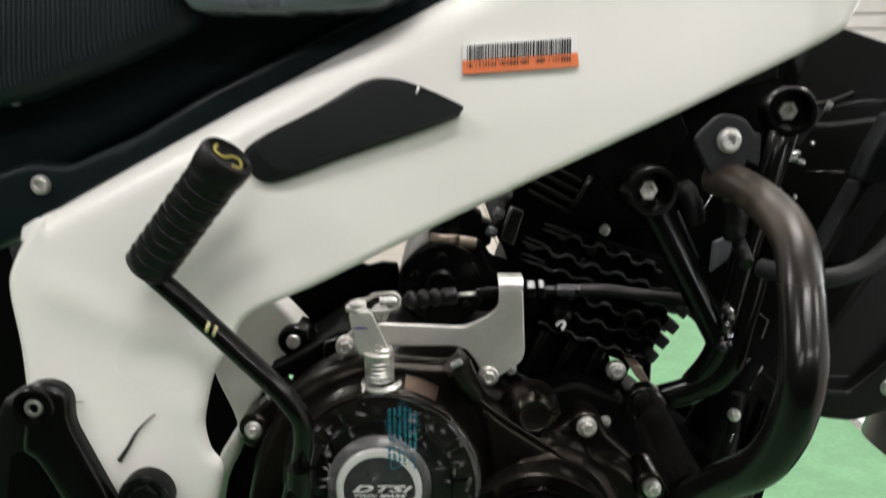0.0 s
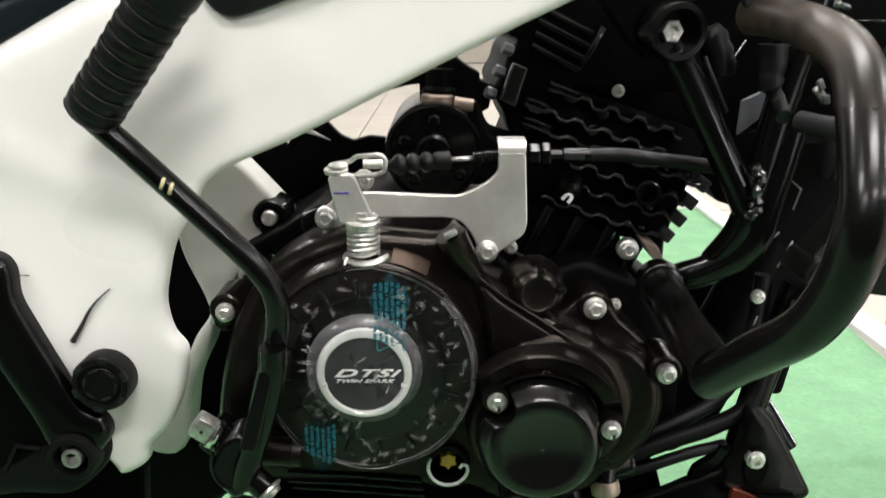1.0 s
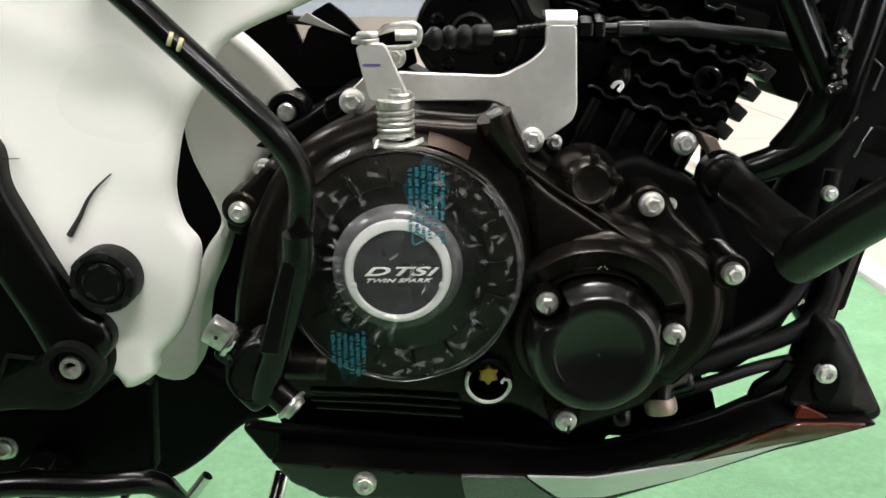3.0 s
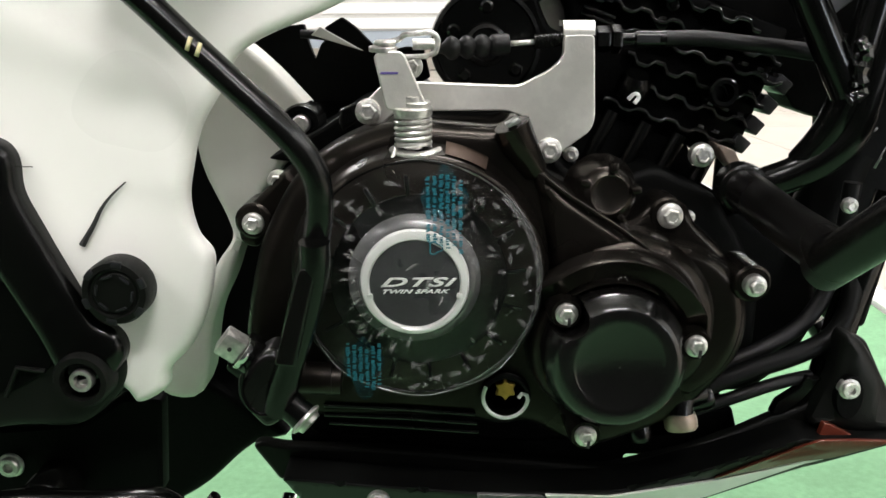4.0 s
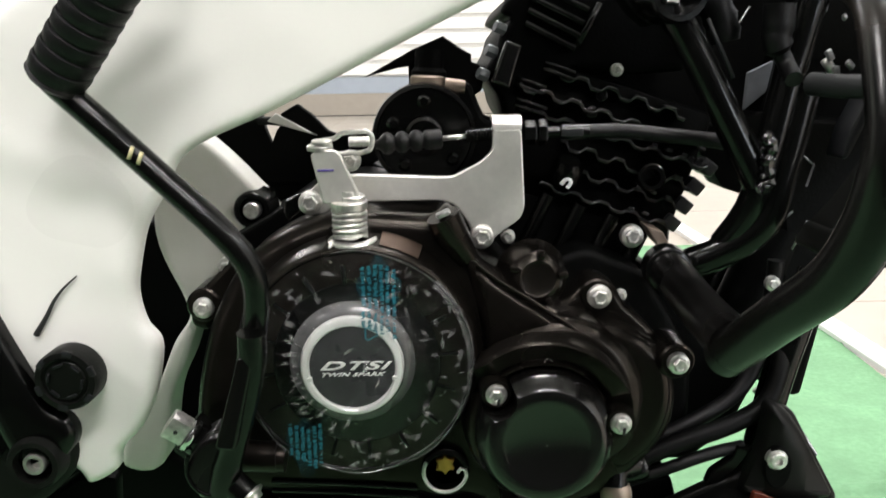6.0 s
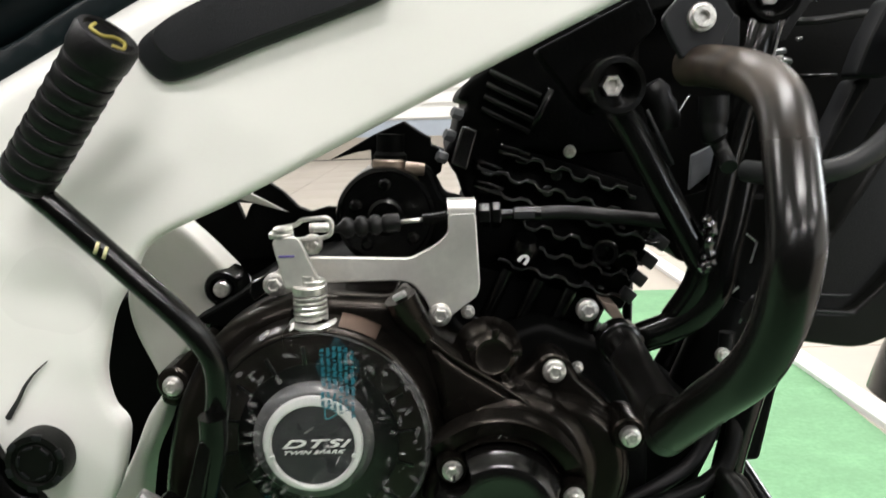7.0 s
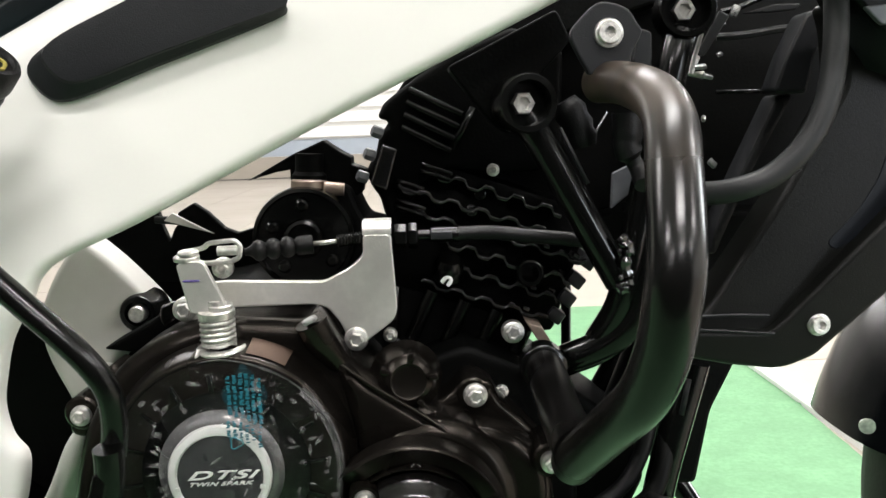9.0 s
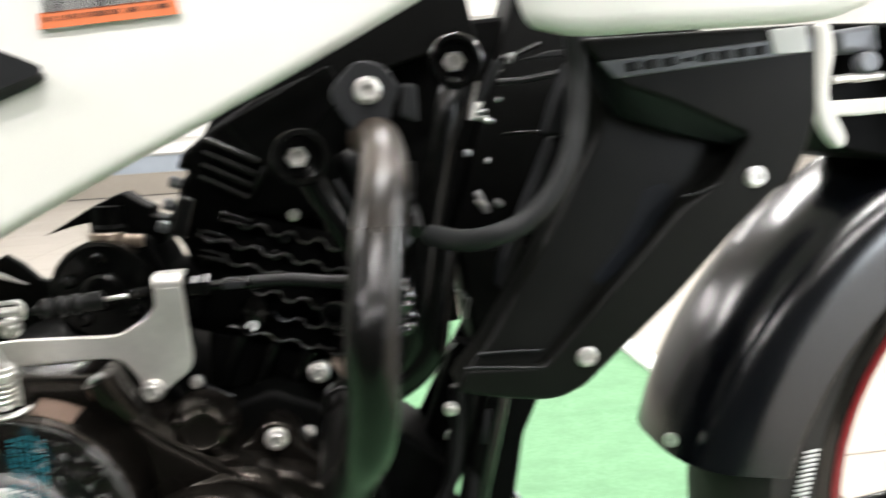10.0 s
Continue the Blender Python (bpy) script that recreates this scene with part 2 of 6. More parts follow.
def inset(pts, d):
    """A closed outline moved inward by d."""
    area = sum(pts[i - 1][0] * pts[i][1] - pts[i][0] * pts[i - 1][1] for i in range(len(pts)))
    s = 1 if area > 0 else -1
    out = []
    k = len(pts)
    for i in range(k):
        e1 = (pts[i] - pts[i - 1])
        e2 = (pts[(i + 1) % k] - pts[i])
        e1 = e1.normalized() if e1.length > 1e-9 else Vector((0, 0))
        e2 = e2.normalized() if e2.length > 1e-9 else Vector((0, 0))
        n = Vector((-(e1.y + e2.y), e1.x + e2.x))
        n = n.normalized() if n.length > 1e-9 else Vector((-e1.y, e1.x))
        c = max(0.6, n.dot(Vector((-e1.y, e1.x))))
        out.append(pts[i] + n * (s * d / c))
    return out


def slab(outline, y0, y1, r=0.002, n=3, bulge=None, grid=0.0):
    """A plate with this outline in x and z, its face at y0 towards -y, its back at y1, the face's edge rounded by r.
    bulge: (width, height) of a further soft swelling of the face."""
    pts = [Vector((p[0], p[1])) for p in outline]
    pts = [p for i, p in enumerate(pts) if (p - pts[i - 1]).length > 2e-5]
    most, fine = max(0.0022, 2.2 * r), []
    for i, p in enumerate(pts):
        q = pts[(i + 1) % len(pts)]
        m = max(1, min(60, int((q - p).length / most)))
        fine += [p.lerp(q, j / m) for j in range(m)]
    pts = fine
    k = len(pts)
    A = np.array([(p.x, p.y) for p in pts])
    B = np.roll(A, -1, axis=0)
    E = B - A
    ee = (E * E).sum(1)

    def depth(q):
        t = np.clip(((q[:, None, :] - A[None]) * E[None]).sum(2) / ee[None], 0, 1)
        c = A[None] + t[..., None] * E[None]
        return np.sqrt(((q[:, None, :] - c) ** 2).sum(2)).min(1)

    def inside(q):
        x, y = q[:, 0:1], q[:, 1:2]
        a, b = A[None], B[None]
        cross = ((a[..., 1] > y) != (b[..., 1] > y)) & (x < (b[..., 0] - a[..., 0]) * (y - a[..., 1]) / (b[..., 1] - a[..., 1] + 1e-12) + a[..., 0])
        return cross.sum(1) % 2 == 1

    extra = []
    for i in range(1, n + 1):
        d = r * (1 - math.cos(math.pi / 2 * i / n))
        extra += [((p.x, p.y), d) for p in inset(pts, d)]
    extra += [((p.x, p.y), r * 1.5 + 0.0002) for p in inset(pts, r * 1.5 + 0.0002)]
    if bulge:
        for f_ in (0.14, 0.28, 0.42, 0.56, 0.7, 0.85, 1.0):
            extra += [((p.x, p.y), r + bulge[0] * f_) for p in inset(pts, r + bulge[0] * f_)]
    q = np.array([e[0] for e in extra])
    want = np.array([e[1] for e in extra])
    ok = inside(q) & (depth(q) > want * 0.93 - 1e-6)
    q = q[ok]
    if grid:
        lo, hi = A.min(0), A.max(0)
        g = np.array([(a, b) for a in np.arange(lo[0] + grid / 2, hi[0], grid) for b in np.arange(lo[1] + grid / 2, hi[1], grid)])
        g = g[inside(g)]
        g = g[depth(g) > (r if not bulge else r + bulge[0]) * 1.02]
        q = np.concatenate([q, g])
    coords = [p.copy() for p in pts] + [Vector((a, b)) for a, b in q]
    vs, _, fs, _, _, _ = delaunay_2d_cdt(coords, [], [list(range(k))], 1, 1e-7)
    flat = np.array([(v.x, v.y) for v in vs])
    d = depth(flat)
    dd = np.clip(d, 0, r)
    y = y0 + r - np.sqrt(np.maximum(0, r * r - (r - dd) ** 2))
    if bulge:
        s_ = np.clip((d - r) / bulge[0], 0, 1)
        y = y - bulge[1] * s_ ** 3 * (6 * s_ * s_ - 15 * s_ + 10)
    bm = bmesh.new()
    bv = [bm.verts.new((a, h, b)) for (a, b), h in zip(flat, y)]
    for f_ in fs:
        bm.faces.new([bv[i] for i in f_])
    if not bulge and r < 0.0035:
        level = [h > 0.998 * r for h in d]
        bm.verts.index_update()
        for e in bm.edges:
            if len(e.link_faces) == 2 and sum(all(level[v.index] for v in f_.verts) for f_ in e.link_faces) == 1:
                e.smooth = False
    rim = [e for e in bm.edges if e.is_boundary]
    back = bmesh.ops.extrude_edge_only(bm, edges=rim)
    moved = [g for g in back["geom"] if isinstance(g, bmesh.types.BMVert)]
    for v in moved:
        v.co.y = y1
    edges = [g for g in back["geom"] if isinstance(g, bmesh.types.BMEdge)]
    bmesh.ops.holes_fill(bm, edges=edges, sides=0)
    return bm


def tube(path, r, sides=14, caps=True, bm=None):
    """A tube along a 3D path; r is one radius or one for each point."""
    pts = [Vector(p) for p in path]
    rad = r if isinstance(r, (list, tuple)) else [r] * len(pts)
    bm = bm or bmesh.new()
    loops, up = [], None
    for i, p in enumerate(pts):
        d = (pts[min(i + 1, len(pts) - 1)] - pts[max(i - 1, 0)]).normalized()
        if up is None:
            up = d.orthogonal().normalized()
        up = (up - d * up.dot(d)).normalized()
        side = d.cross(up)
        loops.append([bm.verts.new(p + (up * math.cos(a) + side * math.sin(a)) * rad[i]) for a in (2 * math.pi * j / sides for j in range(sides))])
    for a, b in zip(loops, loops[1:]):
        for i in range(sides):
            bm.faces.new((a[i - 1], a[i], b[i], b[i - 1]))
    if caps:
        bm.faces.new(loops[0][::-1])
        bm.faces.new(loops[-1])
    return bm


def lathe(profile, centre, axis=(0, -1, 0), sides=32, start=0.0, sweep=360.0, bm=None, caps=True):
    """A turned shape: profile of (radius, height along axis) about a centre."""
    ax = Vector(axis).normalized()
    u = Vector((1, 0, 0)) if abs(ax.x) < 0.9 else Vector((0, 0, 1))
    u = (u - ax * u.dot(ax)).normalized()
    v = ax.cross(u)
    bm = bm or bmesh.new()
    full = sweep >= 359.9
    k = sides if full else sides + 1
    loops = []
    for r, h in profile:
        r = max(r, 1e-5)
        loops.append([bm.verts.new(Vector(centre) + ax * h + (u * math.cos(a) + v * math.sin(a)) * r) for a in (radians(start + sweep * j / sides) for j in range(k))])
    for a, b in zip(loops, loops[1:]):
        for i in range(0 if full else 1, k):
            bm.faces.new((a[i - 1], a[i], b[i], b[i - 1]))
    if full and caps:
        bm.faces.new(loops[0][::-1])
        bm.faces.new(loops[-1])
    elif not full:
        bm.faces.new([lp[0] for lp in loops])
        bm.faces.new([lp[-1] for lp in loops])
    return bm


def block(centre, size, r=0.001, turn=(0, 0, 0), bm=None):
    """A box with bevelled edges."""
    own = bmesh.new()
    bmesh.ops.create_cube(own, size=1, matrix=Matrix.Diagonal((*size, 1)))
    if r:
        bmesh.ops.bevel(own, geom=own.edges[:], offset=r, segments=2, affect="EDGES", profile=0.5)
    bmesh.ops.transform(own, matrix=pose(*centre, *turn), verts=own.verts)
    if bm is None:
        return own
    me = bpy.data.meshes.new("tmp")
    own.to_mesh(me)
    own.free()
    bm.from_mesh(me)
    bpy.data.meshes.remove(me)
    return bm


def join(bm, other):
    me = bpy.data.meshes.new("tmp")
    other.to_mesh(me)
    other.free()
    bm.from_mesh(me)
    bpy.data.meshes.remove(me)
    return bm


def hexbolt(r=0.0045, flange=0.0068, head=0.0055):
    """A flanged hexagon bolt head at the origin, facing -y, stem behind."""
    bm = lathe([(flange, -0.004), (flange, 0.0), (flange * 0.95, 0.0012), (r * 1.12, 0.002)], (0, 0, 0), sides=24)
    lathe([(r, 0.001), (r, head - 0.0008), (r * 0.86, head), (r * 0.62, head), (r * 0.55, head - 0.0009)], (0, 0, 0), sides=6, start=12, bm=bm)
    return bm


def socketbolt(r=0.008, hole=0.004, head=0.006):
    return lathe([(r * 1.3, -0.004), (r * 1.3, 0.0), (r * 1.22, 0.0012), (r, 0.0016), (r, head - 0.001), (r * 0.9, head), (hole, head), (hole * 0.95, head - 0.004), (0.0001, head - 0.004)], (0, 0, 0), sides=24)


BOLT_MESH = {}


def bolt(parent, place, size=1.0, turn=0, kind="hex", mat=None, name="bolt"):
    mat = mat or ZINC
    key = (kind, mat.name)
    if key not in BOLT_MESH:
        BOLT_MESH[key] = finish(hexbolt() if kind == "hex" else socketbolt(), name, mat, 30)
    ob = new(name, BOLT_MESH[key])
    ob.parent = parent
    ob.matrix_parent_inverse = parent.matrix_basis.inverted()
    ob.matrix_basis = pose(*place, 0, turn, 0) @ Matrix.Diagonal((size, size, size, 1))
    return ob


def base_empty(name, at_=(0, 0, 0)):
    ob = new(name)
    ob.location = at_
    return ob


# ---- the hall ----
def box_mesh(name, lo, hi, mat, r=0.0):
    c = [(a + b) / 2 for a, b in zip(lo, hi)]
    s = [b - a for a, b in zip(lo, hi)]
    return new(name, finish(block(c, s, r), name, mat, 0))


X0, X1, Y0, Y1 = -5.5, 5.5, -7.0, 10.0
floor = tagged(box_mesh("floor", (X0, Y0, -0.12), (X1, Y1, -0.009), GROUT), "beige polished tile floor with pale joints", "floor", kind="structure")
carpet = base_empty("carpet")
tagged(carpet, "bright green felt carpet runner with creases laid on the floor", "carpet", kind="structure")


def carpet_sheet():
    bm = bmesh.new()
    xs = np.linspace(-3.6, 0.755, 150)
    ys = np.concatenate([np.linspace(-0.22, 0.5, 18), np.linspace(0.52, 2.46, 170)])
    rows_ = []
    for y in ys:
        line = []
        for i, x in enumerate(xs):
            wob = 0.006 * noise.noise((y * 2.1, 3.1, 0)) * (1 if i == len(xs) - 1 else 0)
            h = 0.0012 * noise.noise((x * 9, y * 9, 0)) + 0.002 * noise.noise((x * 2.2, y * 3.4, 5))
            for cy, amp, x_from in ((1.02, 0.010, -9), (1.56, 0.007, 0.5), (1.255, 0.005, 0.1), (0.86, 0.004, 0.3), (1.36, 0.004, 0.3), (1.9, 0.006, -9)):
                d = y - cy - 0.02 * noise.noise((x * 3, cy, 0))
                if x > x_from:
                    h += amp * max(0, 1 - abs(d) / 0.016) ** 1.5 * (0.55 + 0.45 * noise.noise((x * 4, cy * 7, 2)))
            line.append(bm.verts.new((x + wob + 0.04 * (y - 1.3) * (i == len(xs) - 1), y, 0.004 + h)))
        rows_.append(line)
    for a, b in zip(rows_, rows_[1:]):
        for i in range(1, len(a)):
            bm.faces.new((a[i - 1], a[i], b[i], b[i - 1]))
    return bm


part("carpet_cloth", carpet_sheet(), CARPET, carpet, smooth=60)
edging = tagged(new("trim", finish(block((0.792, 2.3, 0.003), (0.048, 1.96, 0.022), 0.003), "trim", EDGING, 0)), "white marble edging strip beside the green carpet", "edging strip", kind="structure")
wall_back = tagged(box_mesh("wall_north", (X0, Y1, 0), (X1, Y1 + 0.2, CEIL), WALLPAINT), "plain white far wall of the hall", "wall", kind="structure")
tagged(box_mesh("wall_south", (X0, Y0 - 0.2, 0), (X1, Y0, CEIL), DIMWALL), "plain grey wall", "wall", kind="structure")
# Added out of view: a dark screen that black faces reflect instead of bright floor.
tagged(box_mesh("wall_partition", (X0 + 0.4, -0.33, -0.009), (0.72, -0.24, 0.86), BLOCKERBLACK), "low charcoal blocker, out of view, added to darken reflections in the motorcycle", "partition wall", kind="structure")
tagged(box_mesh("wall_west", (X0 - 0.2, Y0 - 0.2, 0), (X0, Y1 + 0.2, CEIL), DIMWALL), "plain grey wall", "wall", kind="structure")
tagged(box_mesh("wall_east", (X1, Y0 - 0.2, 0), (X1 + 0.2, Y1 + 0.2, CEIL), WALLPAINT), "plain white wall", "wall", kind="structure")
tagged(box_mesh("ceiling", (X0 - 0.2, Y0 - 0.2, CEIL), (X1 + 0.2, Y1 + 0.2, CEIL + 0.15), CEILPAINT), "plain white ceiling", "ceiling", kind="structure")
tagged(box_mesh("baseboard", (X0, Y1 - 0.03, 0.0), (X1, Y1 - 0.001, 0.25), TILE), "beige tiled skirting along the far wall", "skirting", kind="structure")
tagged(box_mesh("wall_band", (X0, Y1 - 0.02, 0.252), (X1, Y1 - 0.001, 0.44), DADO), "blue-grey painted band on the far wall", "wall band", kind="structure")
for k in range(9):
    z = 0.46 + 0.17 * k
    tagged(box_mesh("wall_slat", (X0, Y1 - 0.05, z), (X1, Y1 - 0.002, z + 0.125), WALLPAINT, 0.008), "white horizontal wall slat", "wall slat", group="slats of the far wall", kind="structure")

for px, py in PANELS:
    lamp = base_empty("ceiling_light", (px, py, CEIL))
    tagged(lamp, "long white framed ceiling batten light, switched on", "ceiling light", group="ceiling lights")
    part("frame", block((px, py, CEIL - 0.02), (1.3, 0.34, 0.035), 0.004), WALLPAINT, lamp)
    part("diffuser", block((px, py, CEIL - 0.042), (1.2, 0.24, 0.006), 0.001), LAMPGLOW, lamp)

TILE_MESH = finish(block((0, 0, 0), (0.596, 0.596, 0.012), 0.002), "tile", TILE, 0)
far_tiles = bmesh.new()
for i in range(-10, 8):
    for j in range(-12, 17):
        at_ = (0.816 + 0.3 + 0.6 * i, 0.35 + 0.6 * j, -0.006)
        if abs(at_[0]) > 5.1 or not -6.6 < at_[1] < 9.6:
            continue
        if -3 <= i <= 7 and 0 <= j:
            ob = new("tile", TILE_MESH)
            ob.parent = floor
            ob.location = at_
        else:
            join(far_tiles, block(at_, (0.596, 0.596, 0.012), 0.002))
rest = part("tile", far_tiles, TILE, floor, smooth=0)
tagged(rest, kind="stuff")


# ---- the motorcycle ----
bike = base_empty("motorcycle", (0.1, 0.6, 0))
tagged(bike, "white and black motorcycle with crash bar, standing on green carpet", "motorcycle")


def ellipse(cx, cz, rx, rz, n=28):
    return [(cx + rx * math.cos(2 * math.pi * i / n), cz + rz * math.sin(2 * math.pi * i / n)) for i in range(n)]


def pressed(bm, line, high=0.0022, wide=0.013):
    """A soft pressed ridge along a line in x and z on a plate's face."""
    q = [Vector((p[0], p[1])) for p in line]
    for v in bm.verts:
        if v.co.y > 0.446:
            continue
        p, best = Vector((v.co.x, v.co.z)), 9.0
        for a, b in zip(q, q[1:]):
            t = min(1.0, max(0.0, (p - a).dot(b - a) / (b - a).length_squared))
            best = min(best, (p - a.lerp(b, t)).length)
        v.co.y -= high * math.exp(-(best / wide) ** 2)
    return bm


# white perimeter beam with the swingarm plate
beam = curve_through([(-0.235, 0.520), (-0.222, 0.542), (-0.208, 0.552), (-0.163, 0.577), (-0.120, 0.600), (-0.066, 0.628), (-0.024, 0.649), (0.008, 0.665), (0.062, 0.691), (0.131, 0.722), (0.196, 0.711), (0.217, 0.676), (0.211, 0.651), (0.200, 0.640), (0.161, 0.620), (0.123, 0.601), (0.083, 0.582), (0.023, 0.554), (-0.026, 0.530), (-0.069, 0.509), (-0.107, 0.492)] + [(-0.119, 0.474), (-0.1288, 0.458), (-0.1342, 0.439), (-0.1362, 0.426), (-0.1338, 0.412), (-0.128, 0.403), (-0.128, 0.393), (-0.132, 0.376), (-0.140, 0.359), (-0.151, 0.347), (-0.154, 0.337), (-0.167, 0.330), (-0.173, 0.337), (-0.188, 0.352), (-0.210, 0.363)] + [(-0.231, 0.426), (-0.235, 0.476), (-0.238, 0.505)], 14)


def rolled_back(bm):
    """Rolls the beam's upper edge away from the face and leans its lower half inward below a soft crease."""
    for v in bm.verts:
        e = (0.6245 + 0.5 * (v.co.x + 0.07) - v.co.z) * 0.894
        if v.co.x > -0.215 and e < 0.015:
            v.co.y += 0.017 * (1 - e / 0.015) ** 2 if e > 0 else 0.017
        below = 0.596 + 0.259 * v.co.x - v.co.z
        if below > 0 and v.co.x > -0.09 and v.co.z > 0.48:
            v.co.y += 0.08 * (math.hypot(below, 0.006) - 0.006) * min(1.0, (v.co.x + 0.09) / 0.09)
    return bm


frame_beam = part("frame_beam", rolled_back(pressed(slab(beam, 0.4385, 0.4475, 0.0052, 5, grid=0.0045), [(-0.209, 0.506), (-0.188, 0.497), (-0.165, 0.487), (-0.146, 0.479), (-0.142, 0.472), (-0.141, 0.459), (-0.142, 0.439)])), WHITE, bike, "glossy white perimeter beam and swingarm plate", 50)
plate = curve_through([(-0.134, 0.490), (-0.120, 0.485), (-0.094, 0.457), (-0.089, 0.447), (-0.094, 0.436), (-0.109, 0.428), (-0.121, 0.414), (-0.136, 0.384), (-0.145, 0.360), (-0.156, 0.336), (-0.166, 0.292), (-0.189, 0.292), (-0.185, 0.312), (-0.166, 0.340), (-0.152, 0.370), (-0.142, 0.385), (-0.144, 0.398), (-0.156, 0.429), (-0.155, 0.457)], 4)
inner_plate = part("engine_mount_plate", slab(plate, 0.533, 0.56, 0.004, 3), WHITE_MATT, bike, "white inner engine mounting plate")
pad = curve_through([(-0.105, 0.581), (-0.095, 0.590), (-0.065, 0.605), (-0.042, 0.618), (-0.030, 0.620), (-0.016, 0.616), (0.005, 0.606), (0.009, 0.602), (0.003, 0.598), (-0.025, 0.588), (-0.054, 0.578), (-0.081, 0.568), (-0.094, 0.566), (-0.102, 0.572)], 4)


def bevelled_pad():
    """A pad whose flat face sits high on its base, with a wide lower bevel and softened edges."""
    cx_, cz_ = -0.046, 0.597
    rings = []
    for y, k, up in ((0.4460, 1.0, 0.0), (0.4360, 1.0, 0.0), (0.4345, 0.985, 0.0004), (0.4312, 0.865, 0.0030), (0.4300, 0.845, 0.0034), (0.4298, 0.80, 0.0036)):
        rings.append([(cx_ + (p.x - cx_) * (0.5 + 0.5 * k) + (1 - k) * 0.035, y, cz_ + (p.y - cz_) * k + up) for p in pad])
    bm = bmesh.new()
    loops = [[bm.verts.new(q) for q in r_] for r_ in rings]
    for a, b in zip(loops, loops[1:]):
        for i in range(len(a)):
            bm.faces.new((a[i - 1], a[i], b[i], b[i - 1]))
    bm.faces.new(loops[-1])
    bm.faces.new(loops[0][::-1])
    return bm


knee_pad = part("knee_pad", bevelled_pad(), GREYPLASTIC, bike, "dark grey soft plastic knee pad with a bevelled edge", 18)
part("pad_scratch", block((-0.013, 0.428, 0.614), (0.0012, 0.0006, 0.004), 0.0, (0, 25, 0)), PAPER, knee_pad)

# seat side panel, seat and tank edge above the beam
edge_low = [(-0.272, 0.513), (-0.220, 0.537), (-0.203, 0.549), (-0.160, 0.572), (-0.117, 0.594), (-0.064, 0.621), (-0.024, 0.642), (0.008, 0.658), (0.049, 0.679)]
edge_up = [(0.043, 0.690), (-0.001, 0.669), (-0.027, 0.654), (-0.070, 0.635), (-0.120, 0.611), (-0.162, 0.587), (-0.198, 0.572), (-0.218, 0.574), (-0.267, 0.556)]
panel_trim = part("side_panel", slab(rounded(edge_low + edge_up, 0.003), 0.436, 0.47, 0.004, 5), PANELPLASTIC, bike, "matt black seat side panel with a rolled lower edge")
panel_up = [(-0.295, 0.534), (-0.207, 0.568), (-0.125, 0.607), (-0.067, 0.634), (-0.025, 0.654), (0.005, 0.670), (-0.024, 0.694), (-0.275, 0.694)]
part("panel_field", slab(rounded(panel_up, 0.003), 0.447, 0.49, 0.008, 3), PANELPLASTIC, panel_trim)
seat_side = part("seat", slab(rounded([(-0.267, 0.688), (-0.134, 0.688), (-0.131, 0.657), (-0.132, 0.647), (-0.173, 0.628), (-0.222, 0.609), (-0.277, 0.599)], 0.004), 0.440, 0.5, 0.010, 4), SEAT, bike, "black ribbed seat cover")
for k in range(38):
    low = Vector((-0.234, 0.439, 0.612)).lerp(Vector((-0.135, 0.439, 0.651)), k / 37)
    top = Vector((-0.227, 0.439, 0.681)).lerp(Vector((-0.135, 0.439, 0.681)), k / 37)
    part("rib", tube([low + Vector((0, 0.0016, 0)), low.lerp(top, 0.12), low.lerp(top, 0.9), top + Vector((0, 0.0016, 0))], 0.0009, 6), SEAT, seat_side)
part("tank_edge", slab(rounded([(-0.140, 0.674), (-0.126, 0.653), (-0.086, 0.652), (-0.032, 0.655), (-0.024, 0.661), (-0.007, 0.674)], 0.004), 0.425, 0.46, 0.006, 4), TANKGREY, bike, "grey painted tank cover edge")
bolt(panel_trim, (-0.212, 0.434, 0.562), 0.5, 0, "socket", name="screw")
bolt(panel_trim, (-0.223, 0.438, 0.606), 0.3, 0, "socket", name="screw")
part("white_tag", slab(rounded([(-0.224, 0.532), (-0.222, 0.540), (-0.214, 0.545), (-0.211, 0.543), (-0.212, 0.540)], 0.001), 0.431, 0.4335, 0.0004, 2), PAPER, panel_trim)

set_back = Matrix.Translation((0, 0, 0.618)) @ Matrix.Diagonal((1.052, 1.052, 1.052, 1)) @ Matrix.Translation((0, 0, -0.615))
for ob in [panel_trim] + list(panel_trim.children):
    if ob.name.startswith("screw"):
        ob.matrix_basis = set_back @ ob.matrix_basis
    else:
        ob.data.transform(set_back)

# paper label with a bar code on the beam
label_at = [(0.010, 0.637), (0.068, 0.641), (0.070, 0.626), (0.010, 0.622)]
sticker = part("label_sheet", slab([Vector(p) for p in label_at], 0.4362, 0.4375, 0.0002, 1), PAPER, frame_beam, "white and orange bar code label")
part("label_band", slab([Vector(p) for p in [(0.010, 0.629), (0.069, 0.633), (0.070, 0.626), (0.010, 0.622)]], 0.4359, 0.4363, 0.0001, 1), ORANGE, frame_beam)
rnd = random.Random(4)
x = 0.04
lt, rt = Vector(label_at[0]), Vector(label_at[1])
down = Vector(label_at[3]) - lt
bars, small = bmesh.new(), bmesh.new()
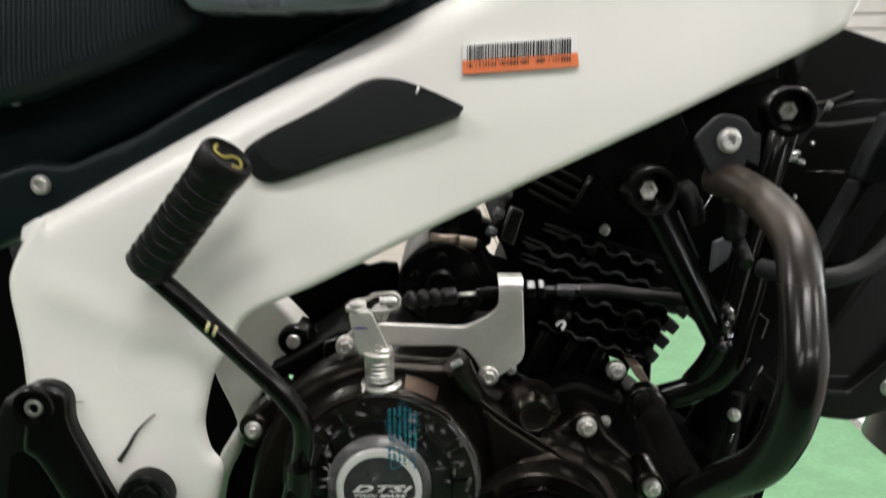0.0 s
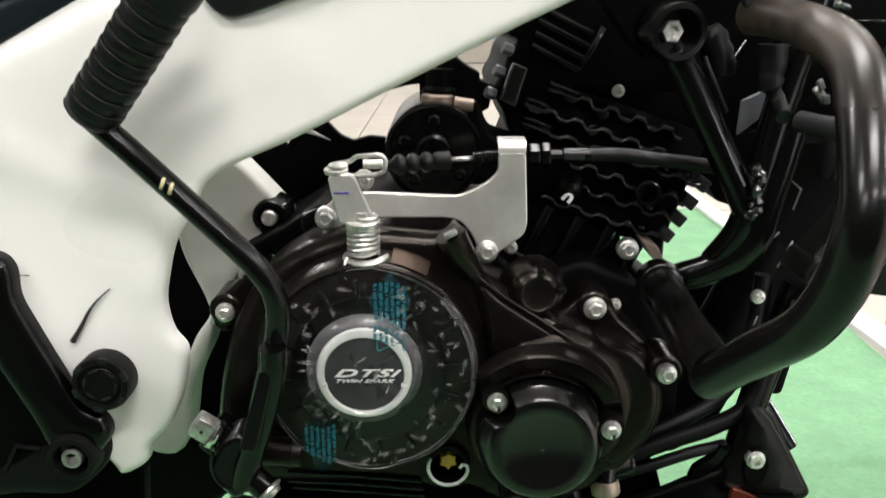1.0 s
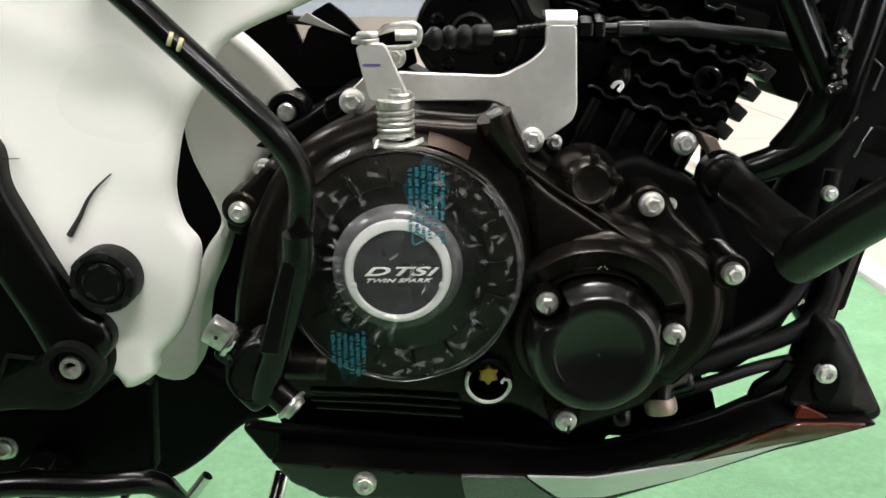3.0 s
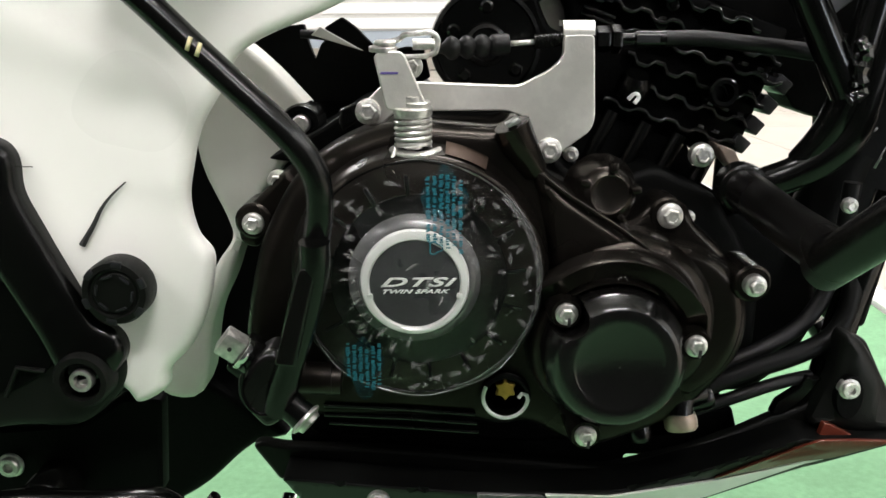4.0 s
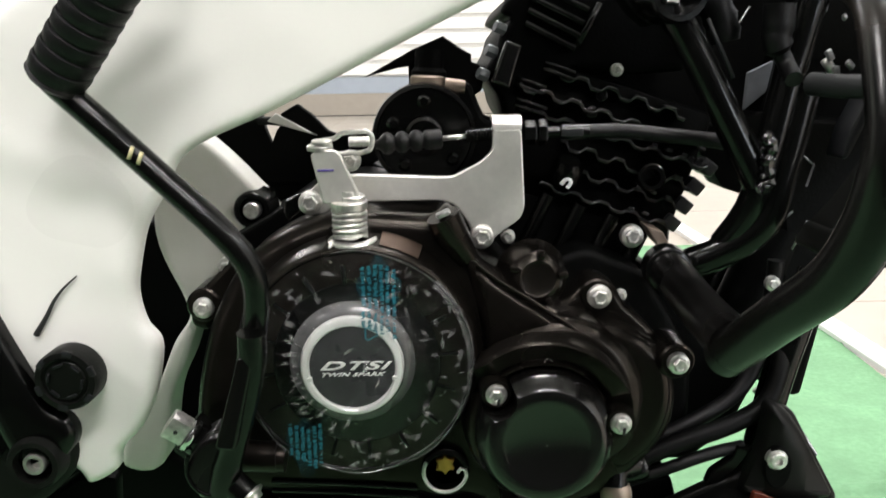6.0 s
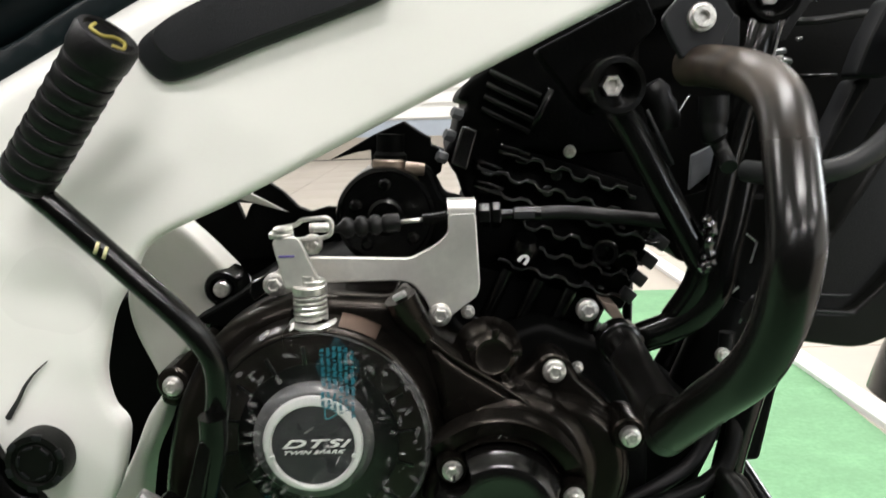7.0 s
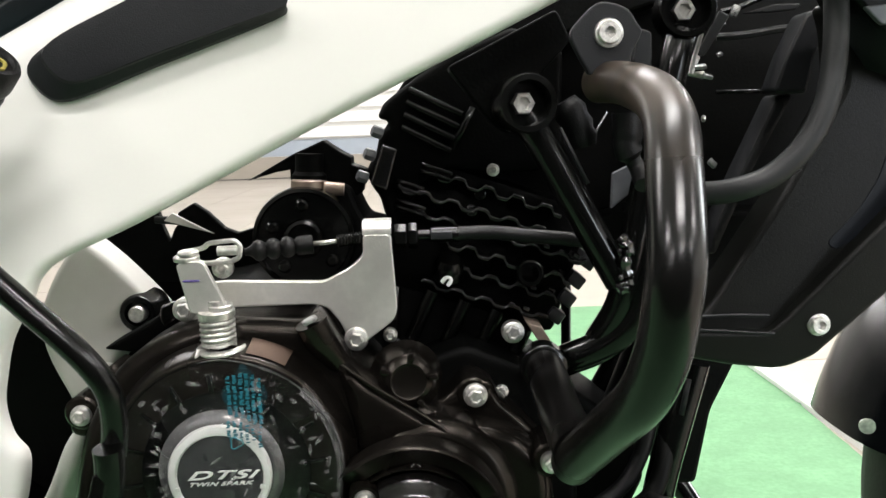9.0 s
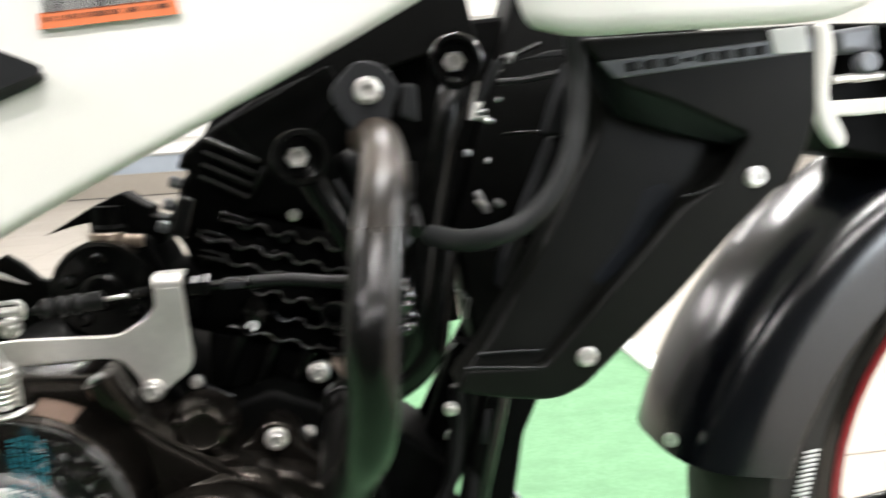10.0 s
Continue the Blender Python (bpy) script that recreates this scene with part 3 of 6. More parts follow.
while x < 0.97:
    w = rnd.choice((0.006, 0.006, 0.011, 0.016))
    a, b = lt.lerp(rt, x), lt.lerp(rt, min(x + w, 0.98))
    join(bars, slab([a + down * 0.06, b + down * 0.06, b + down * 0.58, a + down * 0.58], 0.4357, 0.4361, 0.00003, 1))
    if rnd.random() < 0.75:
        join(small, slab([a + down * 0.66, b + down * 0.66, b + down * 0.80, a + down * 0.80], 0.4356, 0.4360, 0.00003, 1))
    x += w + rnd.choice((0.006, 0.008, 0.013))
part("bar_code", bars, INK, frame_beam, smooth=0)
part("label_print", small, INK, frame_beam, smooth=0)
part("pen_stroke", tube(curve_through([(-0.161, 0.437, 0.436), (-0.168, 0.437, 0.430), (-0.173, 0.437, 0.424), (-0.177, 0.437, 0.417), (-0.181, 0.437, 0.411), (-0.183, 0.437, 0.408)], 4, False), [0.0003 + 0.0012 * (i / 20) for i in range(21)], 8), INK, frame_beam)

# swingarm pivot cap
cx, cy, cz = (-0.167, 0.432, 0.389)
cap = part("pivot_cap", lathe([(0.0148, -0.006), (0.0148, 0.004), (0.0138, 0.0062), (0.0112, 0.0066), (0.0105, 0.0052), (0.0094, 0.0050), (0.0088, 0.0056), (0.0001, 0.0058)], (cx, cy, cz), sides=40), PLASTIC, bike, "round black plastic pivot cap")
for k in range(6):
    a = radians(60 * k + 20)
    part("notch", block((cx + 0.0131 * math.cos(a), cy - 0.0058, cz + 0.0131 * math.sin(a)), (0.0030, 0.0020, 0.0048), 0.0006, (0, -math.degrees(a), 0)), GREYPLASTIC, cap)
    part("dimple", block((cx + 0.0078 * math.cos(a + 0.5), cy - 0.0062, cz + 0.0078 * math.sin(a + 0.5)), (0.0012, 0.0016, 0.0048), 0.0004, (0, -math.degrees(a + 0.5), 0)), GREYPLASTIC, cap)

# footrest hanger, lower left
hanger = part("footrest_hanger", slab(curve_through([(-0.250, 0.435), (-0.229, 0.442), (-0.214, 0.446), (-0.210, 0.439), (-0.204, 0.409), (-0.195, 0.373), (-0.180, 0.365), (-0.171, 0.359), (-0.170, 0.346), (-0.178, 0.333), (-0.195, 0.321), (-0.221, 0.321), (-0.249, 0.317), (-0.271, 0.315)], 4), 0.4345, 0.475, 0.005, 4), PLASTIC, bike, "black cast footrest hanger")
# No real recess: a black sheet on the hanger's face gives its shade.
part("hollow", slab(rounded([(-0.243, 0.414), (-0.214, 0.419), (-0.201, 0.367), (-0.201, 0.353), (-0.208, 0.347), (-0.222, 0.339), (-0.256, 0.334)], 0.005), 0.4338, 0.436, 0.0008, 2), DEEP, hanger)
part("rib", tube([(-0.224, 0.432, 0.338), (-0.217, 0.432, 0.352), (-0.205, 0.433, 0.350)], 0.0012, 8), PLASTIC, hanger)
hx, hy, hz = (-0.186, 0.436, 0.348)
part("boss", lathe([(0.0135, -0.01), (0.0130, 0.0095), (0.0118, 0.0118), (0.0092, 0.0118), (0.0084, 0.002), (0.0001, 0.001)], (hx, hy, hz), sides=32), PLASTIC, hanger)
part("hanger_leg", slab(rounded([(-0.229, 0.455), (-0.218, 0.457), (-0.209, 0.454), (-0.205, 0.447), (-0.206, 0.433), (-0.194, 0.405), (-0.180, 0.374), (-0.171, 0.370), (-0.167, 0.363), (-0.168, 0.355), (-0.176, 0.345), (-0.192, 0.338), (-0.200, 0.349), (-0.206, 0.366), (-0.217, 0.389), (-0.228, 0.411), (-0.236, 0.415)], 0.006), 0.4285, 0.446, 0.0065, 5), BLACK, hanger)
tx, ty, tz = (-0.224, 0.430, 0.443)
part("boss", lathe([(0.0120, -0.010), (0.0118, 0.002), (0.0108, 0.0038), (0.0078, 0.0038), (0.0072, -0.002), (0.0001, -0.002)], (tx, ty, tz), sides=32), BLACK, hanger)
part("tubular_bolt", lathe([(0.0052, -0.002), (0.0052, 0.0022), (0.0046, 0.0030), (0.0030, 0.0030), (0.0027, 0.0), (0.0001, 0.0)], (tx, ty, tz), sides=20), ZINC, hanger)
part("tubular_bolt", lathe([(0.0054, 0.000), (0.0054, 0.0055), (0.0049, 0.0064), (0.0034, 0.0064), (0.0030, 0.003), (0.0001, 0.003)], (hx, hy - 0.0045, hz), sides=20), ZINC, hanger, "grey hollow bolt head")
part("guard_plate", slab(rounded([(-0.297, 0.302), (-0.232, 0.306), (-0.206, 0.308), (-0.185, 0.322), (-0.165, 0.320), (-0.169, 0.268), (-0.196, 0.265), (-0.303, 0.263)], 0.003), 0.466, 0.474, 0.003, 2), DEEP, bike, "black plastic heel guard plate")
bolt(bike, (-0.221, 0.462, 0.277), 0.5, 0, "socket", BLACK)
bolt(bike, (-0.246, 0.466, 0.284), 0.65, 0, "socket")
part("rear_hugger", slab(curve_through([(-0.215, 0.324), (-0.167, 0.291), (-0.142, 0.272), (-0.121, 0.253), (-0.140, 0.247), (-0.154, 0.237), (-0.172, 0.220), (-0.192, 0.207), (-0.216, 0.199), (-0.232, 0.197)], 4), 0.555, 0.62, 0.006, 3), DEEP, bike, "black lower mudguard behind the engine")
part("brake_pedal", tube(curve_through([(-0.258, 0.440, 0.275), (-0.226, 0.440, 0.279), (-0.191, 0.440, 0.278), (-0.165, 0.450, 0.273), (-0.157, 0.460, 0.255)], 5, False), 0.0065, 12), BLACK, bike, "black brake pedal arm")
part("pedal_pivot", lathe([(0.0125, -0.03), (0.0125, 0.0), (0.011, 0.002), (0.0001, 0.002)], (-0.221, 0.445, 0.275), sides=24), BLACK, bike)
stand = part("stand_leg", tube([(-0.131, 0.600, 0.183), (-0.135, 0.580, 0.166)], 0.0055, 12), CHROME, bike, "polished stand leg")
part("stand_spring_end", tube([(-0.159, 0.520, 0.232), (-0.165, 0.520, 0.224), (-0.172, 0.520, 0.215)], 0.0035, 10), CHROME, bike, "polished stand spring end")

# kick lever with rubber grip
lever = part("kick_lever", tube(curve_through([(-0.155, 0.417, 0.527), (-0.151, 0.417, 0.522), (-0.135, 0.416, 0.507), (-0.121, 0.416, 0.493), (-0.105, 0.414, 0.478), (-0.090, 0.412, 0.464), (-0.080, 0.412, 0.452), (-0.075, 0.414, 0.441), (-0.075, 0.418, 0.427), (-0.079, 0.424, 0.409), (-0.086, 0.430, 0.385), (-0.093, 0.435, 0.360)], 5, False), 0.0058, 16), BLACK, bike, "black painted steel kick lever")
ga, gb = Vector((-0.152, 0.416, 0.524)), Vector((-0.1025, 0.398, 0.5835))
gl = (gb - ga).length
prof = [(0.0112, 0.0), (0.0126, 0.0015)]
for k in range(9):
    h = 0.003 + (gl - 0.016) * k / 9
    st = (gl - 0.016) / 9
    prof += [(0.01175, h), (0.0124, h + st * 0.10), (0.0129, h + st * 0.72), (0.0126, h + st * 0.92), (0.0118, h + st)]
prof += [(0.0126, gl - 0.013), (0.0136, gl - 0.010), (0.0138, gl - 0.002), (0.0128, gl), (0.0108, gl), (0.0102, gl - 0.0016), (0.0001, gl - 0.0016)]
grip = part("rubber_grip", lathe(prof, ga, gb - ga, 28), RUBBER, lever, "black ribbed rubber grip")
gd = (gb - ga).normalized()
tip = ga + gd * (gl - 0.0010)
side_u = Vector((0, -1, 0)) - gd * gd.dot(Vector((0, -1, 0)))
side_u.normalize()
side_v = gd.cross(side_u)
part("chalk_mark", tube(curve_through([tip + side_u * a + side_v * b for a, b in ((-0.003, -0.008), (0.004, -0.006), (0.003, -0.001), (-0.003, 0.001), (-0.005, 0.005), (0.001, 0.008), (0.005, 0.005))], 4, False), 0.0008, 6), YELLOWPEN, lever)
for dx in (0, 0.0036):
    ca, cb = Vector((-0.122, 0.410, 0.492)), Vector((-0.120, 0.410, 0.497))
    off = Vector((dx, 0, -dx * 0.62))
    part("paint_dash", tube([ca + off, cb + off], 0.0009, 8), YELLOWINK, lever)
part("sleeve", tube(curve_through([(-0.077, 0.413, 0.415), (-0.078, 0.415, 0.402), (-0.084, 0.420, 0.380), (-0.094, 0.427, 0.351), (-0.101, 0.432, 0.331)], 4, False), [0.0066] * 13 + [0.0072, 0.0074, 0.0074, 0.0074], 16), BLACK, lever)
part("worn_flat", slab(rounded([(-0.083, 0.405), (-0.076, 0.404), (-0.087, 0.361), (-0.096, 0.362)], 0.002), 0.4085, 0.4165, 0.0012, 3), BARPAINT, lever, "worn brownish flat on the lever")
part("lever_boss", slab(rounded([(-0.118, 0.341), (-0.110, 0.356), (-0.101, 0.362), (-0.093, 0.356), (-0.091, 0.345), (-0.094, 0.335), (-0.098, 0.327), (-0.105, 0.323), (-0.112, 0.331)], 0.004), 0.4262, 0.446, 0.003, 3), BARPAINT, lever)
part("boss_ring", tube([(-0.1045 + 0.0105 * math.cos(a), 0.4262, 0.344 + 0.0135 * math.sin(a)) for a in (radians(150 + 190 * i / 20) for i in range(21))], 0.0011, 8), BLACK, lever)
part("kick_shaft", tube([(-0.098, 0.452, 0.338), (-0.083, 0.452, 0.337), (-0.073, 0.452, 0.336)], [0.0078, 0.0078, 0.0072], 24), COVER, lever)
part("shaft_ring", tube([(-0.080, 0.452, 0.337), (-0.077, 0.452, 0.337)], 0.0083, 24), COVER, lever)
part("clamp_bolt", lathe([(0.0070, -0.004), (0.0070, 0.011), (0.0060, 0.013), (0.0001, 0.013)], (-0.096, 0.432, 0.3345), (0.72, -0.25, -0.62), 24), BLACK, lever)
part("bolt_end", lathe([(0.0060, -0.001), (0.0083, 0.0), (0.0085, 0.0012), (0.0062, 0.0022), (0.0055, 0.0042), (0.0001, 0.0046)], (-0.0878, 0.4292, 0.3273), (0.72, -0.25, -0.62), 24), ZINC, lever)
part("square_nut", block((-0.1198, 0.4340, 0.3618), (0.0118, 0.010, 0.0108), 0.0012, (8, -52, 0)), ZINC, lever, "bright plated square nut")
part("nut_pin", lathe([(0.0010, 0), (0.0010, 0.0006), (0.0001, 0.0006)], (-0.1195, 0.4288, 0.3615), sides=12), INK, lever)
part("nut_washer", lathe([(0.0074, -0.0012), (0.0080, 0.0), (0.0078, 0.0014), (0.0001, 0.0014)], (-0.1148, 0.4345, 0.3572), (-0.76, -0.15, 0.62), 24), CHROME, lever)
part("nut_barrel", tube([(-0.1140, 0.4360, 0.3565), (-0.1060, 0.4390, 0.3495)], 0.0082, 20), BLACK, lever)
part("clamp_body", block((-0.114, 0.446, 0.350), (0.016, 0.022, 0.016), 0.003, (0, 40, 0)), BLACK, lever)

# engine: crank cases behind, right hand cover, clutch dome, filter cap
engine = part("crankcase", slab(rounded([(-0.129, 0.339), (-0.124, 0.371), (-0.113, 0.402), (-0.097, 0.428), (-0.073, 0.448), (-0.044, 0.458), (0.007, 0.459), (0.021, 0.455), (0.042, 0.427), (0.060, 0.421), (0.086, 0.430), (0.119, 0.415), (0.136, 0.388), (0.147, 0.363), (0.147, 0.330), (0.136, 0.310), (0.122, 0.293), (0.105, 0.273), (0.016, 0.270), (-0.092, 0.275), (-0.125, 0.306)], 0.006), 0.506, 0.70, 0.004, 3), DEEP, bike, "black engine crankcase")
cover_line = curve_through([(-0.122, 0.354), (-0.115, 0.389), (-0.107, 0.410), (-0.092, 0.434), (-0.070, 0.449), (-0.043, 0.458), (-0.016, 0.457), (0.002, 0.456), (0.011, 0.460), (0.020, 0.446), (0.027, 0.433), (0.043, 0.423), (0.066, 0.408), (0.080, 0.399), (0.094, 0.397), (0.108, 0.392), (0.121, 0.382), (0.128, 0.361), (0.125, 0.339), (0.112, 0.321), (0.094, 0.305), (0.071, 0.295), (0.051, 0.289), (0.038, 0.293), (0.020, 0.303), (0.004, 0.302), (-0.023, 0.307), (-0.087, 0.308), (-0.107, 0.315), (-0.120, 0.332)], 4)
cover = part("clutch_cover", slab(cover_line, 0.4660, 0.505, 0.009, 5), COVER, bike, "satin black right engine cover")
dx_, dy_, dz_ = (-0.035, 0.448, 0.387)
part("dome", lathe([(0.0628, -0.034), (0.0616, -0.016), (0.0603, -0.010), (0.0588, -0.0030), (0.0578, -0.0006), (0.0568, 0.0)], (dx_, dy_, dz_), sides=72), COVER, cover)
part("dome_face", lathe([(0.0569, -0.002), (0.0558, 0.0008), (0.0543, -0.0010), (0.0420, -0.0014), (0.0405, 0.0006), (0.0315, 0.0008), (0.0300, 0.0016), (0.0001, 0.0018)], (dx_, dy_, dz_), sides=72), BLACK, cover)
ex_, ez_ = dx_ - 0.0018, dz_ + 0.0012
part("emblem_step", lathe([(0.0308, 0.0006), (0.0302, 0.0016), (0.0268, 0.0046), (0.0252, 0.0052), (0.0001, 0.0052)], (ex_, dy_, ez_), sides=64), STEP, cover)
seg = 16
for k in range(seg):
    a = radians(360 * k / seg + 6)
    part("rib", block((dx_ + 0.0452 * math.cos(a), dy_ - 0.001, dz_ + 0.0452 * math.sin(a)), (0.009, 0.002, 0.0018), 0.0005, (0, -math.degrees(a), 0)), BLACK, cover)
ring_shape = lathe([(0.0248, 0.0036), (0.0249, 0.0062), (0.0243, 0.0074), (0.0230, 0.0078), (0.0212, 0.0074), (0.0206, 0.0062), (0.0206, 0.0036)], (ex_, dy_, ez_), sides=72)
for v in ring_shape.verts:
    if math.hypot(v.co.x - ex_, v.co.z - ez_) < 0.0218:
        v.co.z -= 0.0009
ring = part("emblem_ring", ring_shape, RINGWHITE, cover, "silver ring round the emblem")
emblem = part("emblem_disc", lathe([(0.0216, 0.0040), (0.0216, 0.0056), (0.0001, 0.0058)], (ex_, dy_, ez_), sides=48), EMBLEM, cover, "dark round emblem with white lettering")
for s in (-1, 1):
    part("ring_notch", block((ex_ + s * 0.0203, dy_ - 0.0074, ez_ - 0.0062), (0.0026, 0.0012, 0.0022), 0.0003, (0, s * 12, 0)), RINGWHITE, cover)


def lettering(name, text, size, place, mat, parent, shear=0.0, spacing=1.0, widen=1.0):
    cu = bpy.data.curves.new(name, "FONT")
    cu.body, cu.size, cu.extrude, cu.shear, cu.space_character = text, size, 0.0003, shear, spacing
    cu.align_x, cu.align_y = "CENTER", "CENTER"
    cu.offset = size * 0.02
    tmp = bpy.data.objects.new(name, cu)
    me = bpy.data.meshes.new_from_object(tmp)
    bpy.data.objects.remove(tmp)
    me.name = name
    me.materials.clear()
    me.materials.append(mat)
    me.transform(pose(*place, 90, 0, 0) @ Matrix.Diagonal((widen, 1, 1, 1)))
    ob = new(name, me)
    ob.parent = parent
    return ob


lettering("lettering", "DTSi", 0.0058, (ex_ + 0.0000, dy_ - 0.0062, ez_ - 0.0002), PAPER, cover, 0.40, 1.12, 2.52)
lettering("lettering", "TWIN SPARK", 0.0025, (ex_ - 0.0004, dy_ - 0.0062, ez_ - 0.0045), PAPER, cover, 0.40, 1.06, 1.98)

# protective film over the dome, with printed bars
def film_sheet():
    bm = bmesh.new()
    rows_, nr, na = [], 22, 96
    for i in range(nr + 1):
        r = 0.0565 * i / nr
        line = []
        for j in range(na):
            a = 2 * math.pi * j / na
            rr = r * (1 + (0.035 * noise.noise((math.cos(a) * 2.2, math.sin(a) * 2.2, 4)) if i > nr - 3 else 0))
            x, z = rr * math.cos(a), rr * math.sin(a)
            lift = 0.0085 if r < 0.0255 else 0.0085 - 0.0065 * min(1, (r - 0.0255) / 0.010)
            w = 0.0011 * noise.noise((x * 140, z * 140, 1)) + 0.0007 * noise.noise((x * 330 + 5, z * 330, 3))
            line.append(bm.verts.new((dx_ + x, dy_ - 0.0012 - lift - abs(w), dz_ + z)))
        rows_.append(line)
    for a, b in zip(rows_[1:], rows_[2:]):
        for i in range(na):
            bm.faces.new((a[i - 1], a[i], b[i], b[i - 1]))
    bm.faces.new(rows_[1])
    for v in rows_[0]:
        bm.verts.remove(v)
    return bm


film = part("protective_film", film_sheet(), FILM, cover, "clear crinkled protective film with teal print", 80)
film.visible_shadow = False
rnd = random.Random(7)
tealbars = bmesh.new()
for cx_, z0, z1, xs in ((0.0046, 0.014, 0.052, 6), (-0.0335, -0.055, -0.028, 6)):
    for c in range(xs):
        z = z0 + rnd.uniform(0, 0.006)
        xx = cx_ + c * 0.0029
        while z < z1 - rnd.uniform(0, 0.004):
            h = rnd.uniform(0.0005, 0.0010)
            if 0.0215 ** 2 < (xx * xx + z * z) < 0.057 ** 2:
                join(tealbars, block((dx_ + xx + rnd.uniform(-0.0003, 0.0003), dy_ - (0.0040 if xx * xx + z * z > 0.0009 else 0.0092), dz_ + z), (rnd.uniform(0.0012, 0.0020), 0.0002, h), 0, (0, rnd.uniform(-8, 8), 0)))
            z += h + rnd.choice((0.0002, 0.0003, 0.0003, 0.0011))
tagged(part("teal_print", tealbars, TEAL, cover, smooth=0), kind="stuff")
# Film creases and bubbles; their glints are part of the grey colour.
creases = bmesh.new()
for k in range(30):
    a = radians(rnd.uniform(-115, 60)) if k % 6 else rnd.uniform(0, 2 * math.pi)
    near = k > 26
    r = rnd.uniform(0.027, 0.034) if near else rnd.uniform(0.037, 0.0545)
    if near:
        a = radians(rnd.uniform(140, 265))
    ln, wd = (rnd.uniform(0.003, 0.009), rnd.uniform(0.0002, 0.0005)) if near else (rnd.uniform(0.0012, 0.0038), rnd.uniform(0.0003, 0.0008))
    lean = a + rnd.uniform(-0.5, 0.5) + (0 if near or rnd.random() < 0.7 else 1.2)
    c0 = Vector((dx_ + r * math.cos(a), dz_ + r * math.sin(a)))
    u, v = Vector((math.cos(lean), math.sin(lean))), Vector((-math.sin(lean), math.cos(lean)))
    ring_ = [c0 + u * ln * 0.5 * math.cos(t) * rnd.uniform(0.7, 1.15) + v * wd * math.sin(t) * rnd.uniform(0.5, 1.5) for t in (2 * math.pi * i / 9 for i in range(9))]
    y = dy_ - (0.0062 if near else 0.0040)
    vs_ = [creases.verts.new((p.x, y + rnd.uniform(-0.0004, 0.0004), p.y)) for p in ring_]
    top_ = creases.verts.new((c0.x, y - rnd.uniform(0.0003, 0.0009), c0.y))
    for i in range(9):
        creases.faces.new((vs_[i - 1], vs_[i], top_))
tagged(part("film_crease", creases, FILMGREY, cover, "creases and bubbles of the film with their pale glints painted in"), kind="stuff")
# Sheen of the film beside the ring and over the emblem, painted as streaks.
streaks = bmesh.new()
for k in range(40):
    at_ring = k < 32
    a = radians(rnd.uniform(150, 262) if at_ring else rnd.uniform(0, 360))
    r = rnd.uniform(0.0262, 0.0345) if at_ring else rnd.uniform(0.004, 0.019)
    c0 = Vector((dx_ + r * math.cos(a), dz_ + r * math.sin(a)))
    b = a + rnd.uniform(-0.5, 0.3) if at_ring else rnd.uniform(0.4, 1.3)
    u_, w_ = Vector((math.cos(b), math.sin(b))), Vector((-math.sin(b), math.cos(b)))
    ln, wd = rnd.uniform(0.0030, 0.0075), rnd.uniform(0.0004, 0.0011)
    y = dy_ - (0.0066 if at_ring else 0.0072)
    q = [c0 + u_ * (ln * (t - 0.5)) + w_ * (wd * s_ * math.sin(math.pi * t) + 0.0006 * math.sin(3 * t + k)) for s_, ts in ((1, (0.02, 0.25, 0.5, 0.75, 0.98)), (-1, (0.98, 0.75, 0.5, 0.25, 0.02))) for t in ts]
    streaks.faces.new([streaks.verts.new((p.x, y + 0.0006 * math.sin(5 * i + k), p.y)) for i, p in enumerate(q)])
tagged(part("film_streak", streaks, STREAK, cover, "pale streaks painted as the film's sheen round the emblem"), kind="stuff")
# Soft grey reflections in the film, painted as flat patches.
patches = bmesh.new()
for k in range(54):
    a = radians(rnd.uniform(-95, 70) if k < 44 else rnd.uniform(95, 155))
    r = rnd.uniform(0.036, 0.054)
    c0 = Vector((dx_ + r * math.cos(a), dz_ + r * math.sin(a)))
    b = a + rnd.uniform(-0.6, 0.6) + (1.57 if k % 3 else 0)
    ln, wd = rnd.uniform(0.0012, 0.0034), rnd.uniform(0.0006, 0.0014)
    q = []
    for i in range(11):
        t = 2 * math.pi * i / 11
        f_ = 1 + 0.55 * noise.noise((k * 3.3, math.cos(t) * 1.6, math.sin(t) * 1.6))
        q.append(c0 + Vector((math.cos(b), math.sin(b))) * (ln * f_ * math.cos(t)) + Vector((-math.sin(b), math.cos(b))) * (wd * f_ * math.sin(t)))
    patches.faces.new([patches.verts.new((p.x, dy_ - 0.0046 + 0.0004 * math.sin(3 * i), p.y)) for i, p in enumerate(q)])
tagged(part("film_patch", patches, VEIL, cover, "milky patches painted as reflections in the film"), kind="stuff")
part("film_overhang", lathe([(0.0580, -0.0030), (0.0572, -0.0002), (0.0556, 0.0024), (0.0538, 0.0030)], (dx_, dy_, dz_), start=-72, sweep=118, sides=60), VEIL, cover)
for cx_, z_, sx_, sz_2 in ((0.0120, 0.0345, 0.019, 0.036), (-0.0262, -0.0420, 0.017, 0.028)):
    tint = [(cx_ + sx_ / 2 * math.cos(t) * (1 + 0.25 * math.sin(3 * t)), z_ + sz_2 / 2 * math.sin(t) * (1 + 0.15 * math.cos(4 * t))) for t in (2 * math.pi * i / 30 for i in range(30))]
    sheet = bmesh.new()
    sheet.faces.new([sheet.verts.new((dx_ + p[0], dy_ - 0.0037, dz_ + p[1])) for p in tint])
    part("teal_haze", sheet, TEALVEIL, cover)
